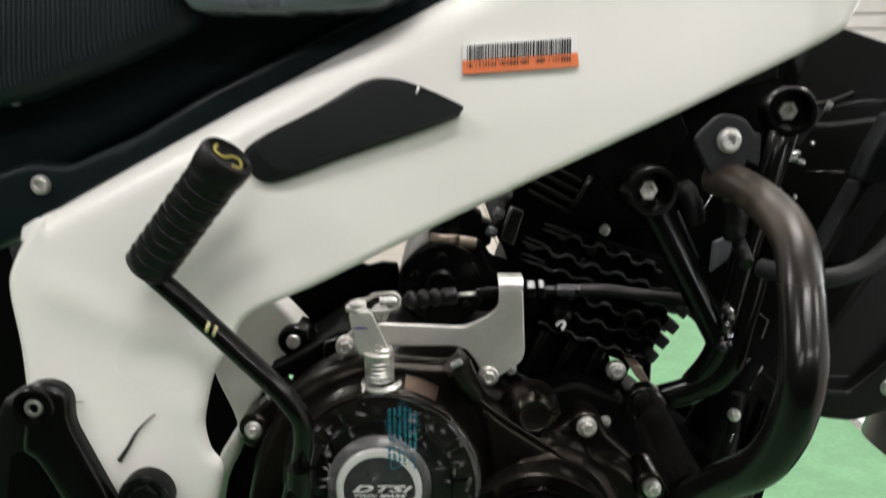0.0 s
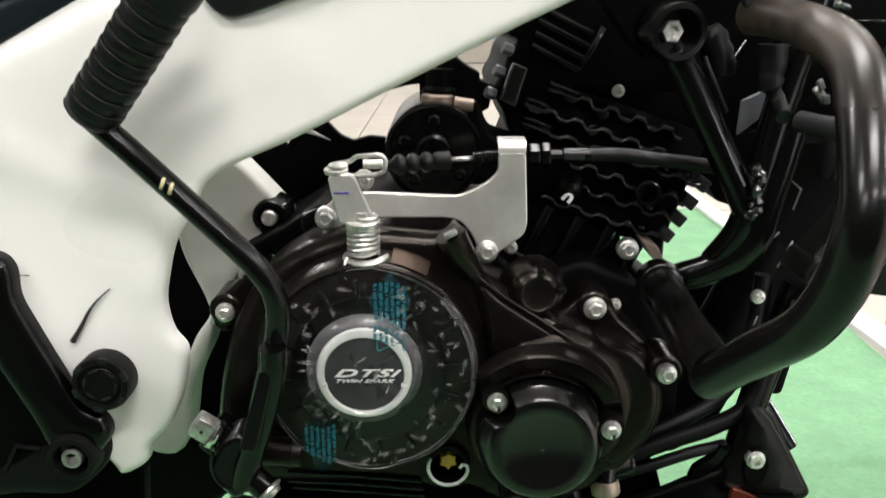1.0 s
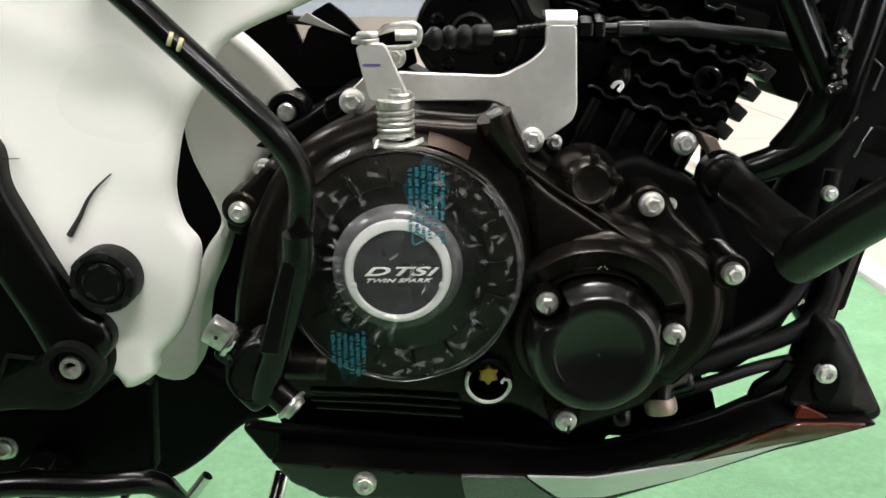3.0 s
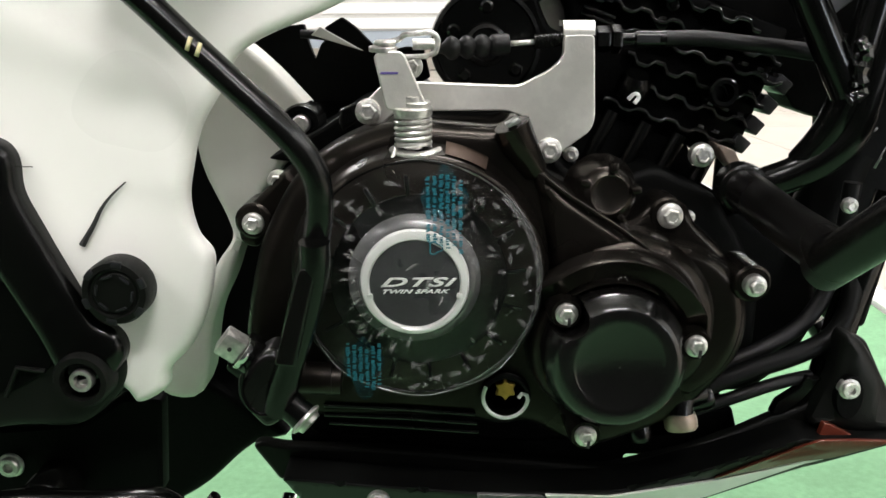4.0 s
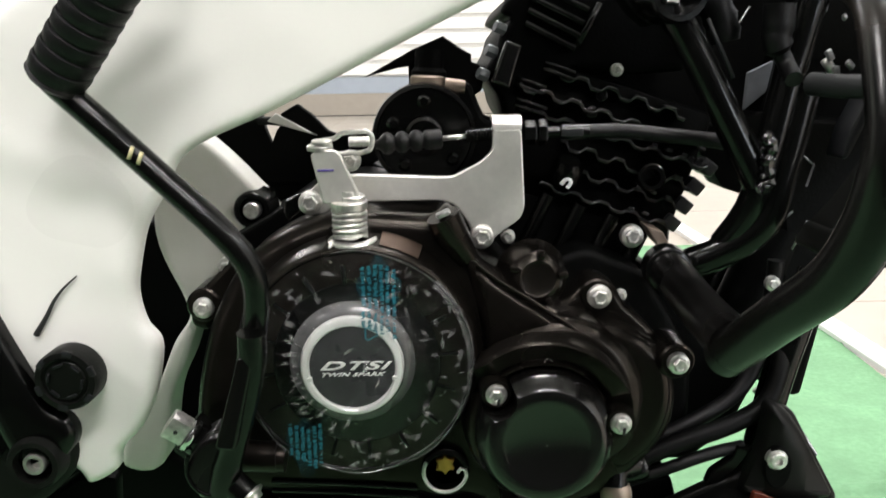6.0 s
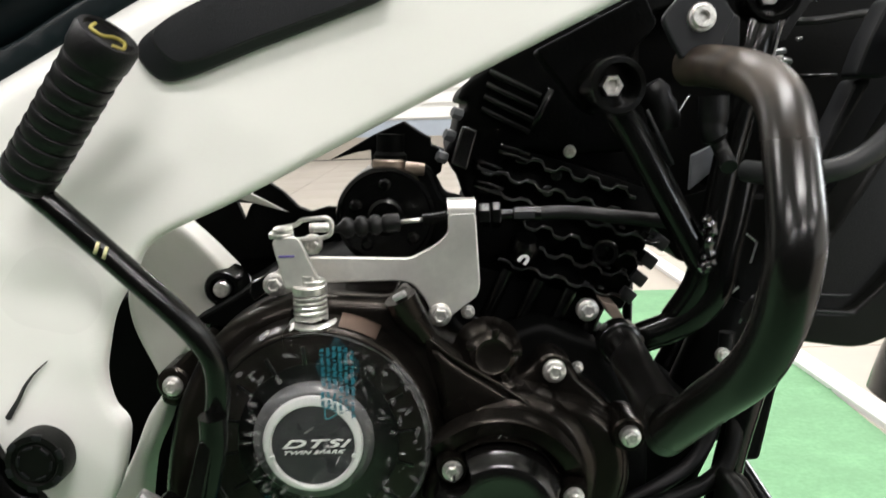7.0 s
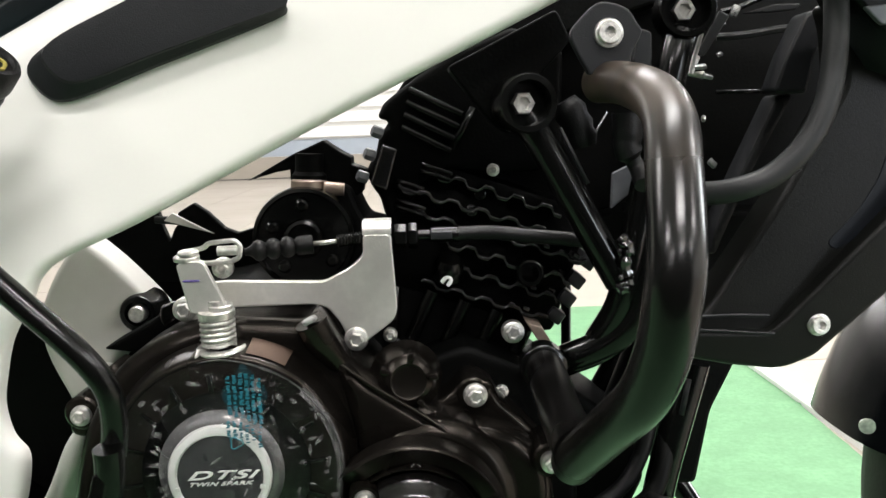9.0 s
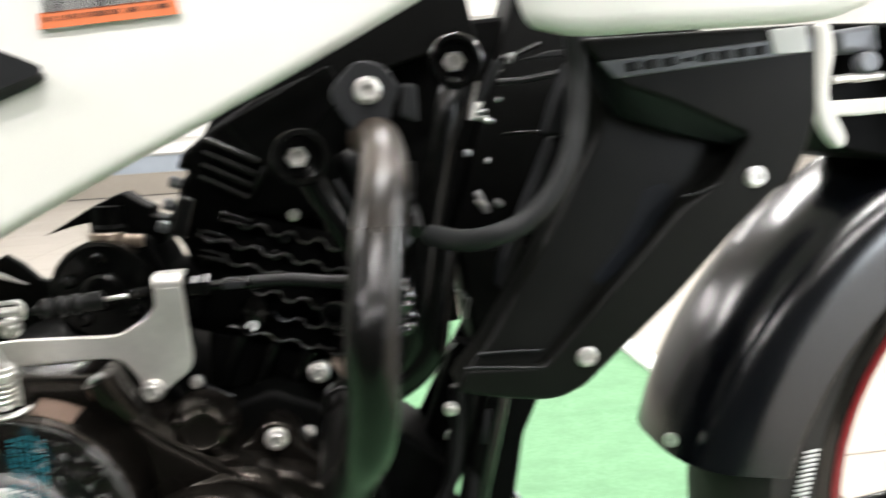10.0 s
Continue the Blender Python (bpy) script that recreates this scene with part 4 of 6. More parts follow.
part("film_rim", tube([(dx_ + 0.0562 * math.cos(a) * (1 + 0.006 * math.sin(5 * a)), dy_ - 0.0026 + 0.0012 * math.sin(9 * a), dz_ + 0.0562 * math.sin(a) * (1 + 0.006 * math.sin(5 * a))) for a in (radians(-150 + 250 * i / 90) for i in range(91))], 0.0003, 6), FILMGREY, cover)

mark_ = Vector((ex_ + 0.0095, dy_ - 0.0094, ez_ + 0.0168))
part("recycling_mark", tube([mark_ + Vector((0.0028 * math.cos(a) * (1 + 0.2 * math.cos(3 * a)), 0, 0.0026 * math.sin(a) * (1 + 0.2 * math.cos(3 * a)))) for a in (2 * math.pi * i / 30 for i in range(31))], 0.0004, 6), TEAL, cover)
# Pale disc for the film's milky reflection over the emblem.
part("film_haze", lathe([(0.0214, 0.0076), (0.012, 0.0080), (0.0001, 0.0082)], (ex_, dy_, ez_), sides=40, caps=False), HAZE, cover)

# filter cap and its housing
fx, fy, fz = 0.055, 0.440, 0.352
part("filter_housing", lathe([(0.0400, -0.034), (0.0385, -0.016), (0.0365, -0.010), (0.0340, -0.008), (0.0001, -0.008)], (fx, fy, fz), sides=64), COVER, cover)
CAP_BOLTS = ((0.032, 0.440, 0.374), (0.092, 0.440, 0.358), (0.043, 0.440, 0.313))


def scalloped(bm, room=0.0088):
    """Presses the cap's wall in round each bolt, so that the heads stand clear."""
    for v in bm.verts:
        for q in CAP_BOLTS:
            dx, dz = v.co.x - q[0], v.co.z - q[2]
            r = math.hypot(dx, dz)
            if r < room:
                ax_, az_ = fx - q[0], fz - q[2]
                k = math.hypot(ax_, az_)
                side = (dx * az_ - dz * ax_) / k
                reach = math.sqrt(max(0.0, room * room - side * side)) - (dx * ax_ + dz * az_) / k
                v.co.x += ax_ / k * reach
                v.co.z += az_ / k * reach
    return bm


filter_cap = part("filter_cap", scalloped(lathe([(0.0334, -0.010), (0.0333, 0.0030), (0.0328, 0.0052), (0.0318, 0.0068), (0.0303, 0.0092), (0.0288, 0.0114), (0.0276, 0.0127), (0.0264, 0.0133), (0.0250, 0.0135), (0.0212, 0.0134), (0.0200, 0.0131), (0.0192, 0.0126), (0.0001, 0.0126)], (fx, fy, fz), sides=120)), CAPGLOSS, cover, "round satin black oil filter cap")
for px_ in CAP_BOLTS:
    part("lug", lathe([(0.0085, -0.025), (0.0080, -0.003), (0.0068, 0.0025), (0.0001, 0.0025)], px_, sides=28), COVER, cover)
    bolt(cover, (px_[0], px_[1] - 0.003, px_[2]), 0.78, 10)
    part("paint_mark", block((px_[0] + 0.0006, px_[1] - 0.0076, px_[2] - 0.0022), (0.0014, 0.0012, 0.0038), 0.0003, (0, 6, 0)), INK, cover)


def faded(bm, centre, a0, a1, soft, deep):
    """Sinks the ends of a turned arc back into the casting."""
    for v in bm.verts:
        a = math.degrees(math.atan2(v.co.z - centre[2], v.co.x - centre[0]))
        f_ = min(1.0, max(0.0, min(a - a0, a1 - a) / soft))
        v.co.y += deep * (1 - f_ * f_ * (3 - 2 * f_))
    return bm


part("crescent_rib", faded(lathe([(0.0476, -0.014), (0.0472, -0.004), (0.0466, 0.0006), (0.0460, 0.0014), (0.0452, 0.0010), (0.0430, -0.0002), (0.0400, -0.0010), (0.0380, -0.0016), (0.0372, -0.004)], (fx, fy, fz), start=4, sweep=146, sides=60), (fx, fy, fz), 4, 150, 26, 0.012), COVER, cover)
part("inner_rib", faded(lathe([(0.0366, -0.010), (0.0364, -0.001), (0.0359, 0.0002), (0.0353, 0.0002), (0.0349, -0.0012), (0.0346, -0.010)], (fx, fy, fz), start=46, sweep=88, sides=44), (fx, fy, fz), 46, 134, 14, 0.008), COVER, cover)
lobe = curve_through([(0.059, 0.404), (0.073, 0.404), (0.087, 0.399), (0.101, 0.386), (0.109, 0.366), (0.107, 0.343), (0.097, 0.328), (0.075, 0.319), (0.055, 0.343), (0.039, 0.392)], 4)
part("crank_lobe", slab(lobe, 0.4570, 0.49, 0.010, 5), COVER, cover)
lobe2 = curve_through([(0.067, 0.397), (0.089, 0.398), (0.106, 0.392), (0.119, 0.380), (0.124, 0.363), (0.121, 0.343), (0.110, 0.327), (0.094, 0.322), (0.080, 0.364)], 4)
part("outer_flange", slab(lobe2, 0.4635, 0.50, 0.005, 4), COVER, cover)
part("web", slab(rounded([(0.011, 0.454), (0.022, 0.436), (0.033, 0.424), (0.062, 0.405), (0.083, 0.389), (0.060, 0.390), (0.034, 0.383), (0.028, 0.386), (0.026, 0.403), (0.020, 0.428)], 0.004), 0.4600, 0.48, 0.006, 4), COVER, cover)
part("ridge", tube(curve_through([(0.018, 0.464, 0.437), (0.033, 0.462, 0.425), (0.061, 0.460, 0.407), (0.082, 0.459, 0.391)], 4, False), 0.0014, 10), COVER, cover)
part("sensor_boss", lathe([(0.0190, -0.016), (0.0160, -0.008), (0.0138, -0.003), (0.0118, -0.0002), (0.0092, 0.0010), (0.0080, 0.0004), (0.0001, 0.0008)], (0.0545, 0.4645, 0.4235), (0.1, -1, 0.12), 28), COVER, cover)
for k in range(5):
    a = radians(72 * k + 10)
    part("boss_rib", block((0.0545 + 0.0128 * math.cos(a), 0.4670, 0.4235 + 0.0128 * math.sin(a)), (0.0050, 0.010, 0.0036), 0.0012, (0, -math.degrees(a), 0)), COVER, cover)
part("boss", tube([(0.008, 0.462, 0.457), (0.012, 0.464, 0.447), (0.020, 0.468, 0.434)], [0.0085, 0.0085, 0.006], 18), COVER, cover)
part("boss_top", slab(rounded([(0.004, 0.458), (0.010, 0.461), (0.012, 0.459), (0.006, 0.456)], 0.001), 0.4545, 0.46, 0.001, 2), DARKSTEEL, cover)
for px_, sz in (((0.125, 0.458, 0.380), 0.8), ((0.089, 0.482, 0.409), 0.95), ((0.113, 0.515, 0.434), 0.95), ((-0.118, 0.484, 0.406), 0.82), ((0.044, 0.515, 0.435), 0.6), ((0.081, 0.515, 0.416), 0.75), ((0.105, 0.505, 0.403), 0.55)):
    bolt(cover, px_, sz, 25)
for px_ in ((-0.118, 0.482, 0.407), (0.125, 0.458, 0.380), (0.088, 0.480, 0.409)):
    part("lug", lathe([(0.0092, -0.03), (0.0092, -0.004), (0.008, -0.003), (0.0001, -0.003)], px_, sides=24), COVER, cover)
part("bolt_flange", slab(rounded([(0.065, 0.404), (0.075, 0.408), (0.081, 0.415), (0.089, 0.418), (0.098, 0.414), (0.102, 0.405), (0.116, 0.392), (0.126, 0.380), (0.111, 0.383), (0.084, 0.391)], 0.004), 0.4835, 0.51, 0.004, 4), COVER, cover)
part("left_lug", slab(rounded([(-0.126, 0.409), (-0.110, 0.424), (-0.101, 0.433), (-0.093, 0.424), (-0.111, 0.404), (-0.117, 0.392), (-0.126, 0.395)], 0.004), 0.4865, 0.51, 0.003, 3), COVER, cover)

# A thin shell puts the shoulder's brownish reflection into its colour.
part("worn_patch", lathe([(0.0640, -0.020), (0.0626, -0.0155), (0.0611, -0.0098), (0.0596, -0.0028)], (dx_, dy_, dz_), start=59, sweep=19, sides=14), BRONZE, cover, "bronze brown patch painted as a reflection on the cover's shoulder")

# oil sight at the bottom of the cover
sx, sy, sz_ = (0.007, 0.464, 0.322)
sight = part("oil_sight", lathe([(0.0125, -0.01), (0.0125, 0.002), (0.0110, 0.003), (0.0098, 0.003), (0.0092, -0.002), (0.0001, -0.002)], (sx, sy, sz_), sides=40), BLACK, bike, "black oil filler cap with brass star and wire ring")
part("wire_ring", tube([(sx + 0.0112 * math.cos(a), sy - 0.003, sz_ + 0.0112 * math.sin(a)) for a in (radians(150 + 200 * i / 30) for i in range(31))] + [(sx + 0.0105, sy - 0.003, sz_ + 0.001), (sx + 0.008, sy - 0.003, sz_ + 0.0018), (sx + 0.0065, sy - 0.003, sz_ - 0.0005)], 0.0010, 8), RINGWHITE, sight)
part("brass_star", slab([Vector((sx + (0.0056 if i % 2 else 0.0038) * math.cos(radians(30 * i)), sz_ + 0.003 + (0.0056 if i % 2 else 0.0038) * math.sin(radians(30 * i)))) for i in range(12)], sy - 0.0015, sy + 0.002, 0.0005, 2), GOLD, sight)
for rib_line in ([(-0.084, 0.465, 0.3165), (-0.046, 0.465, 0.3145), (-0.008, 0.465, 0.3110)], [(-0.084, 0.465, 0.3115), (-0.046, 0.465, 0.3095), (-0.007, 0.465, 0.3060)], [(-0.082, 0.468, 0.3055), (-0.046, 0.468, 0.303), (-0.006, 0.468, 0.2995)]):
    part("sump_rib", tube(rib_line, 0.0012, 8), BLACK, engine)
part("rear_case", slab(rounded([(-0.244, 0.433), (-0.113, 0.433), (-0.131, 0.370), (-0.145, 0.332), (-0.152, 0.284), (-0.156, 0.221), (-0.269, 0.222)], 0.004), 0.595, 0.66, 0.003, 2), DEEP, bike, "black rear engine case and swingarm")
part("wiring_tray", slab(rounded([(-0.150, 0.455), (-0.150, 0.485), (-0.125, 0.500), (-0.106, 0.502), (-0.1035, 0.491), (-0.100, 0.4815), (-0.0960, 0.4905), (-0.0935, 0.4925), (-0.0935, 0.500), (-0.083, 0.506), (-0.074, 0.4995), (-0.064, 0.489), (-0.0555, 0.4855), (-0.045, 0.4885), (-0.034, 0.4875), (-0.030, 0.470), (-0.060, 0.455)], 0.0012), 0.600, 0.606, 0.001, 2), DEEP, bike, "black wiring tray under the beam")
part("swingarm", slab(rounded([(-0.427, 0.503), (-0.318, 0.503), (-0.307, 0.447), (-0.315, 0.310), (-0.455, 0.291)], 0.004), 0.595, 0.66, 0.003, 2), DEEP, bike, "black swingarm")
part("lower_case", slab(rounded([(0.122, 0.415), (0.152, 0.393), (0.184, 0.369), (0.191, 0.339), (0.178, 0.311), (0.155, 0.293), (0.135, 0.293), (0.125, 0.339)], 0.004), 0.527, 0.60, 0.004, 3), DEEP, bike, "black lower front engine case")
part("hairline_crack", tube(curve_through([(-0.208, 0.437, 0.443), (-0.204, 0.437, 0.443), (-0.200, 0.437, 0.443)], 3, False), 0.00022, 5), INK, frame_beam)
specks = bmesh.new()
for px_ in ((0.055, 0.427, 0.352), (0.055, 0.438, 0.390), (0.056, 0.438, 0.391), (0.058, 0.438, 0.391), (0.059, 0.438, 0.390)):
    join(specks, block(px_, (rnd.uniform(0.0002, 0.0006), 0.0002, rnd.uniform(0.00015, 0.0003)), 0, (0, rnd.uniform(-40, 40), 0)))
tagged(part("dust_speck", specks, PAPER, cover, smooth=0), kind="stuff")

# clutch cable bracket, release arm and spring
bracket = part("cable_bracket", slab(rounded([(-0.037, 0.475), (0.013, 0.473), (0.027, 0.480), (0.0335, 0.486), (0.0335, 0.4965), (0.0482, 0.4965), (0.050, 0.457), (0.048, 0.451), (0.033, 0.440), (0.029, 0.436), (0.024, 0.442), (0.020, 0.451), (0.014, 0.459), (0.007, 0.461), (-0.046, 0.461), (-0.052, 0.455), (-0.060, 0.454), (-0.065, 0.458), (-0.064, 0.463), (-0.059, 0.467), (-0.052, 0.474)], 0.003), 0.4830, 0.4858, 0.0008, 2), SILVER, bike, "brushed steel clutch cable bracket")


def rolled_tab():
    bm = bmesh.new()
    prof = [(0.4830, 0.4960)] + [(0.4880 - 0.0050 * math.cos(a), 0.4978 + 0.0050 * math.sin(a)) for a in (radians(90 * i / 6) for i in range(7))] + [(0.4990, 0.5028), (0.4990, 0.5002)] + [(0.4880 - 0.0024 * math.cos(a), 0.4978 + 0.0024 * math.sin(a)) for a in (radians(90 - 90 * i / 6) for i in range(7))] + [(0.4856, 0.4960)]
    a, b = ([bm.verts.new((x_, p[0], p[1])) for p in prof] for x_ in (0.0335, 0.0482))
    for i in range(len(prof)):
        bm.faces.new((a[i - 1], a[i], b[i], b[i - 1]))
    bm.faces.new(a[::-1])
    bm.faces.new(b)
    return bm


part("rolled_tab", rolled_tab(), SILVER, bracket)
bolt(bracket, (-0.059, 0.482, 0.461), 0.92, 5)
bolt(bracket, (0.028, 0.482, 0.442), 0.92, 20)
ax_, ay_, az_ = (-0.037, 0.453, 0.456)
arm = part("release_arm", slab(rounded([(-0.054, 0.488), (-0.051, 0.490), (-0.042, 0.490), (-0.040, 0.488), (-0.031, 0.467), (-0.033, 0.464), (-0.046, 0.464), (-0.049, 0.465)], 0.002), 0.4555, 0.4582, 0.0007, 2), SILVER, bike, "plated steel clutch release arm")
part("marker_dash", slab(rounded([(-0.051, 0.481), (-0.043, 0.481), (-0.043, 0.480), (-0.051, 0.480)], 0.0006), 0.4550, 0.4554, 0.0001, 1), PURPLE, arm)
W = [((-0.037, 0.459, 0.464), 0.0088, 0.0034), ((-0.035, 0.459, 0.467), 0.0060, 0.0022), ((-0.036, 0.459, 0.4462), 0.0120, 0.0014), ((-0.050, 0.461, 0.491), 0.0062, 0.0022), ((-0.049, 0.461, 0.4935), 0.0050, 0.0016)]
for c, rr, hh in W:
    part("washer", lathe([(rr, -hh / 2), (rr, hh / 2 - 0.0004), (rr - 0.0005, hh / 2), (0.0001, hh / 2)], c, (0, -0.12, 1), 28), ZINC, arm)
part("spring", tube([(ax_ + 0.0076 * math.cos(a), ay_ + 0.006 + 0.0076 * math.sin(a), az_ - 0.0088 + 0.0150 * i / 132) for i, a in ((i, 2 * math.pi * 6 * i / 132) for i in range(133))], 0.00115, 8), ZINC, arm, "bright coil spring")
part("spindle", lathe([(0.0046, -0.02), (0.0046, 0.014), (0.0001, 0.014)], (ax_, ay_ + 0.006, az_), (0, 0, 1), 20), ZINC, arm)
part("spring_leg", tube(curve_through([(-0.0450, 0.452, 0.4475), (-0.0462, 0.450, 0.4430), (-0.0462, 0.449, 0.4385), (-0.0448, 0.449, 0.4370)], 4, False), 0.0010, 8), ZINC, arm)
part("spindle_boss", lathe([(0.0110, -0.010), (0.0104, 0.0035), (0.0001, 0.0035)], (-0.036, 0.461, 0.441), (0, 0, 1), 24), COVER, cover)
cable = part("clutch_cable", tube(curve_through([(0.083, 0.490, 0.494), (0.101, 0.490, 0.494), (0.120, 0.488, 0.4918), (0.143, 0.488, 0.4890), (0.160, 0.488, 0.4862)], 5, False), 0.0039, 14), RUBBER, bike, "black sheathed clutch cable with rubber boot")
clev = rounded([(-0.052, 0.4930), (-0.043, 0.4945), (-0.041, 0.4968), (-0.028, 0.4978), (-0.0252, 0.4950), (-0.0262, 0.4888), (-0.031, 0.4872), (-0.045, 0.4868)], 0.002)
clev3 = [(p.x, 0.468, p.y) for p in clev]
part("clevis", tube(clev3 + clev3[:1], 0.0013, 8), ZINC, cable)
part("nipple", lathe([(0.0025, -0.005), (0.0025, 0.005), (0.0001, 0.005)], (-0.032, 0.470, 0.4925), (1, 0, 0), 16), ZINC, cable)
bolt(cable, (-0.038, 0.481, 0.4820), 0.8, 0)
b0, b1 = Vector((-0.026, 0.480, 0.490)), Vector((0.008, 0.486, 0.492))
L = (b1 - b0).length
prof = [(0.0018, 0.0), (0.0022, 0.002)]
for k in range(3):
    h = L * (0.10 + 0.21 * k)
    prof += [(0.0030, h), (0.0050, h + L * 0.05), (0.0056, h + L * 0.105), (0.0050, h + L * 0.16), (0.0034, h + L * 0.21)]
prof += [(0.0046, L * 0.76), (0.0050, L * 0.80), (0.0050, L * 0.985), (0.0040, L), (0.0001, L)]
part("boot", lathe(prof, b0, b1 - b0, 24), RUBBER, cable)
part("wire", tube([(0.007, 0.486, 0.492), (0.022, 0.487, 0.493)], 0.0013, 8), ZINC, cable)
t0, t1 = Vector((0.020, 0.487, 0.493)), Vector((0.034, 0.489, 0.494))
tl = (t1 - t0).length
prof = []
for k in range(9):
    prof += [(0.0030, tl * k / 9), (0.0036, tl * (k + 0.5) / 9)]
part("adjuster", lathe(prof + [(0.003, tl)], t0, t1 - t0, 18), BLACK, cable)
part("lock_nut", lathe([(0.0058, 0), (0.0062, 0.001), (0.0062, 0.0050), (0.0058, 0.006), (0.004, 0.006)], (0.050, 0.489, 0.494), (1, 0, 0), 6), BLACK, cable)
part("lock_nut", lathe([(0.0064, 0), (0.0068, 0.001), (0.0068, 0.0035), (0.0064, 0.0045), (0.004, 0.0045)], (0.057, 0.489, 0.494), (1, 0, 0), 6), BLACK, cable)
part("ferrule", lathe([(0.0030, 0), (0.0030, 0.006), (0.0042, 0.007), (0.0042, 0.021), (0.0001, 0.021)], (0.062, 0.490, 0.494), (1, 0, 0), 18), BLACK, cable)
part("crimp", block((0.074, 0.485, 0.494), (0.011, 0.0008, 0.0036), 0.0003), GREYPLASTIC, cable)

part("case_tab", slab(rounded([(-0.073, 0.462), (-0.064, 0.465), (-0.063, 0.459), (-0.066, 0.455), (-0.072, 0.451), (-0.074, 0.455)], 0.0012), 0.487, 0.492, 0.0012, 2), BLACK, engine)
bolt(cover, (-0.1060, 0.492, 0.4260), 0.8, 10)

# starter motor behind the bracket
mx_, my_, mz_ = (-0.001, 0.515, 0.491)
starter = part("starter_motor", lathe([(0.0285, -0.09), (0.0285, -0.004), (0.0278, 0.0), (0.0258, 0.0005), (0.0250, -0.0012), (0.0225, -0.0015), (0.0110, -0.0015), (0.0104, 0.0015), (0.0086, 0.0022), (0.0078, 0.0010), (0.0001, 0.0010)], (mx_, my_, mz_), sides=56), BLACK, bike, "round black starter motor")
for dx, dz in ((0.0, 0.0185), (-0.0165, 0.007), (0.0150, -0.0125), (-0.011, -0.0150)):
    part("screw_head", lathe([(0.0036, -0.002), (0.0036, 0.0015), (0.0022, 0.0030), (0.0001, 0.0030)], (mx_ + dx, my_, mz_ + dz), sides=12), BLACK, starter)
part("starter_terminal", lathe([(0.0098, -0.01), (0.0098, 0.008), (0.0080, 0.010), (0.0080, 0.020), (0.0001, 0.020)], (0.0015, 0.532, 0.517), (0.05, 0, 1), 20), DEEP, starter)
part("terminal_ring", lathe([(0.0095, 0), (0.0095, 0.006), (0.0080, 0.007), (0.0001, 0.007)], (0.001, 0.528, 0.516), (0.05, 0, 1), 20), COPPER, starter)
part("horn_bracket", slab(rounded([(-0.034, 0.5225), (-0.020, 0.530), (-0.007, 0.537), (0.010, 0.544), (0.020, 0.537), (0.0255, 0.534), (0.0255, 0.530), (0.0335, 0.527), (0.031, 0.514), (0.024, 0.510), (-0.009, 0.510), (-0.0095, 0.528), (-0.017, 0.527)], 0.0006), 0.535, 0.556, 0.001, 2), DEEP, bike, "black ragged bracket over the starter motor")
part("bracket_stub", tube([(0.0105, 0.526, 0.5175), (0.0215, 0.526, 0.5165)], [0.0042, 0.0036], 16), COPPER, starter)
part("tray_strap", tube([(-0.108, 0.600, 0.4962), (-0.100, 0.599, 0.4955), (-0.091, 0.600, 0.4945)], 0.0026, 10), RUBBER, bike)
part("tray_blade", slab(rounded([(-0.1015, 0.4955), (-0.0960, 0.5005), (-0.0700, 0.4860)], 0.0006), 0.5960, 0.5975, 0.0004, 1), WHITE_MATT, bike, "pale plastic blade in the wiring tray")
# A black sheet added behind the cases stands for the bay's shade.
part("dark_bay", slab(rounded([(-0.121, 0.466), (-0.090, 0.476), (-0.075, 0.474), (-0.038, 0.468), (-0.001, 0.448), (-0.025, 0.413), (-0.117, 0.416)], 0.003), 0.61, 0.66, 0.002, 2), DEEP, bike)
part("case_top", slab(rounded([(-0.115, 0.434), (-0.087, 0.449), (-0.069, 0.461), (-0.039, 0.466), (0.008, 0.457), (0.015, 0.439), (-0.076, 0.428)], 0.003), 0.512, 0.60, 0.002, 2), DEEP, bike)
mount_bolt = part("mount_bush", lathe([(0.0108, -0.02), (0.0108, 0.0045), (0.0098, 0.006), (0.0072, 0.006), (0.0066, 0.001), (0.0001, 0.001)], (-0.099, 0.533, 0.450), sides=28), BLACK, bike, "black bush with steel bolt")
part("bolt_core", lathe([(0.0050, 0), (0.0050, 0.0075), (0.0042, 0.0085), (0.0001, 0.0085)], (-0.099, 0.533, 0.450), sides=16), ZINC, mount_bolt)

# finned cylinder, leaning forward
cyl_o = Vector((0.097, 0.530, 0.470))
FU = Vector((math.cos(radians(-19)), 0, math.sin(radians(-19))))
FV = Vector((-FU.z, 0, FU.x))
cylinder = part("cylinder", block(cyl_o + Vector((0, 0.056, 0)) + FU * -0.0040 + FV * 0.0115, (0.105, 0.13, 0.074), 0.004, (0, 19, 0)), DEEP, bike, "black finned cylinder")


def wavy_fin(v, u0, u1, y0=0.508, y1=0.66, amp=0.0016, period=0.0165, th=0.0006):
    """A cooling fin whose front edge is waved and rounded."""
    bm = bmesh.new()
    n = 60
    edge = [(0.66, 1.0)] + [(y0 + th * (1 - math.cos(a)), math.sin(a)) for a in (radians(90 - 30 * i) for i in range(7))] + [(0.66, -1.0)]
    loops = []
    for i in range(n + 1):
        u = u0 + (u1 - u0) * i / n
        w = amp * max(-1, min(1, 2.0 * math.sin(2 * math.pi * u / period)))
        c = cyl_o + FU * u + FV * (v + w)
        loops.append([bm.verts.new((c.x + FV.x * th * s_, y_, c.z + FV.z * th * s_)) for y_, s_ in edge])
    for a, b in zip(loops, loops[1:]):
        for i in range(len(edge)):
            bm.faces.new((a[i - 1], a[i], b[i], b[i - 1]))
    bm.faces.new(loops[0])
    bm.faces.new(loops[-1][::-1])
    return bm


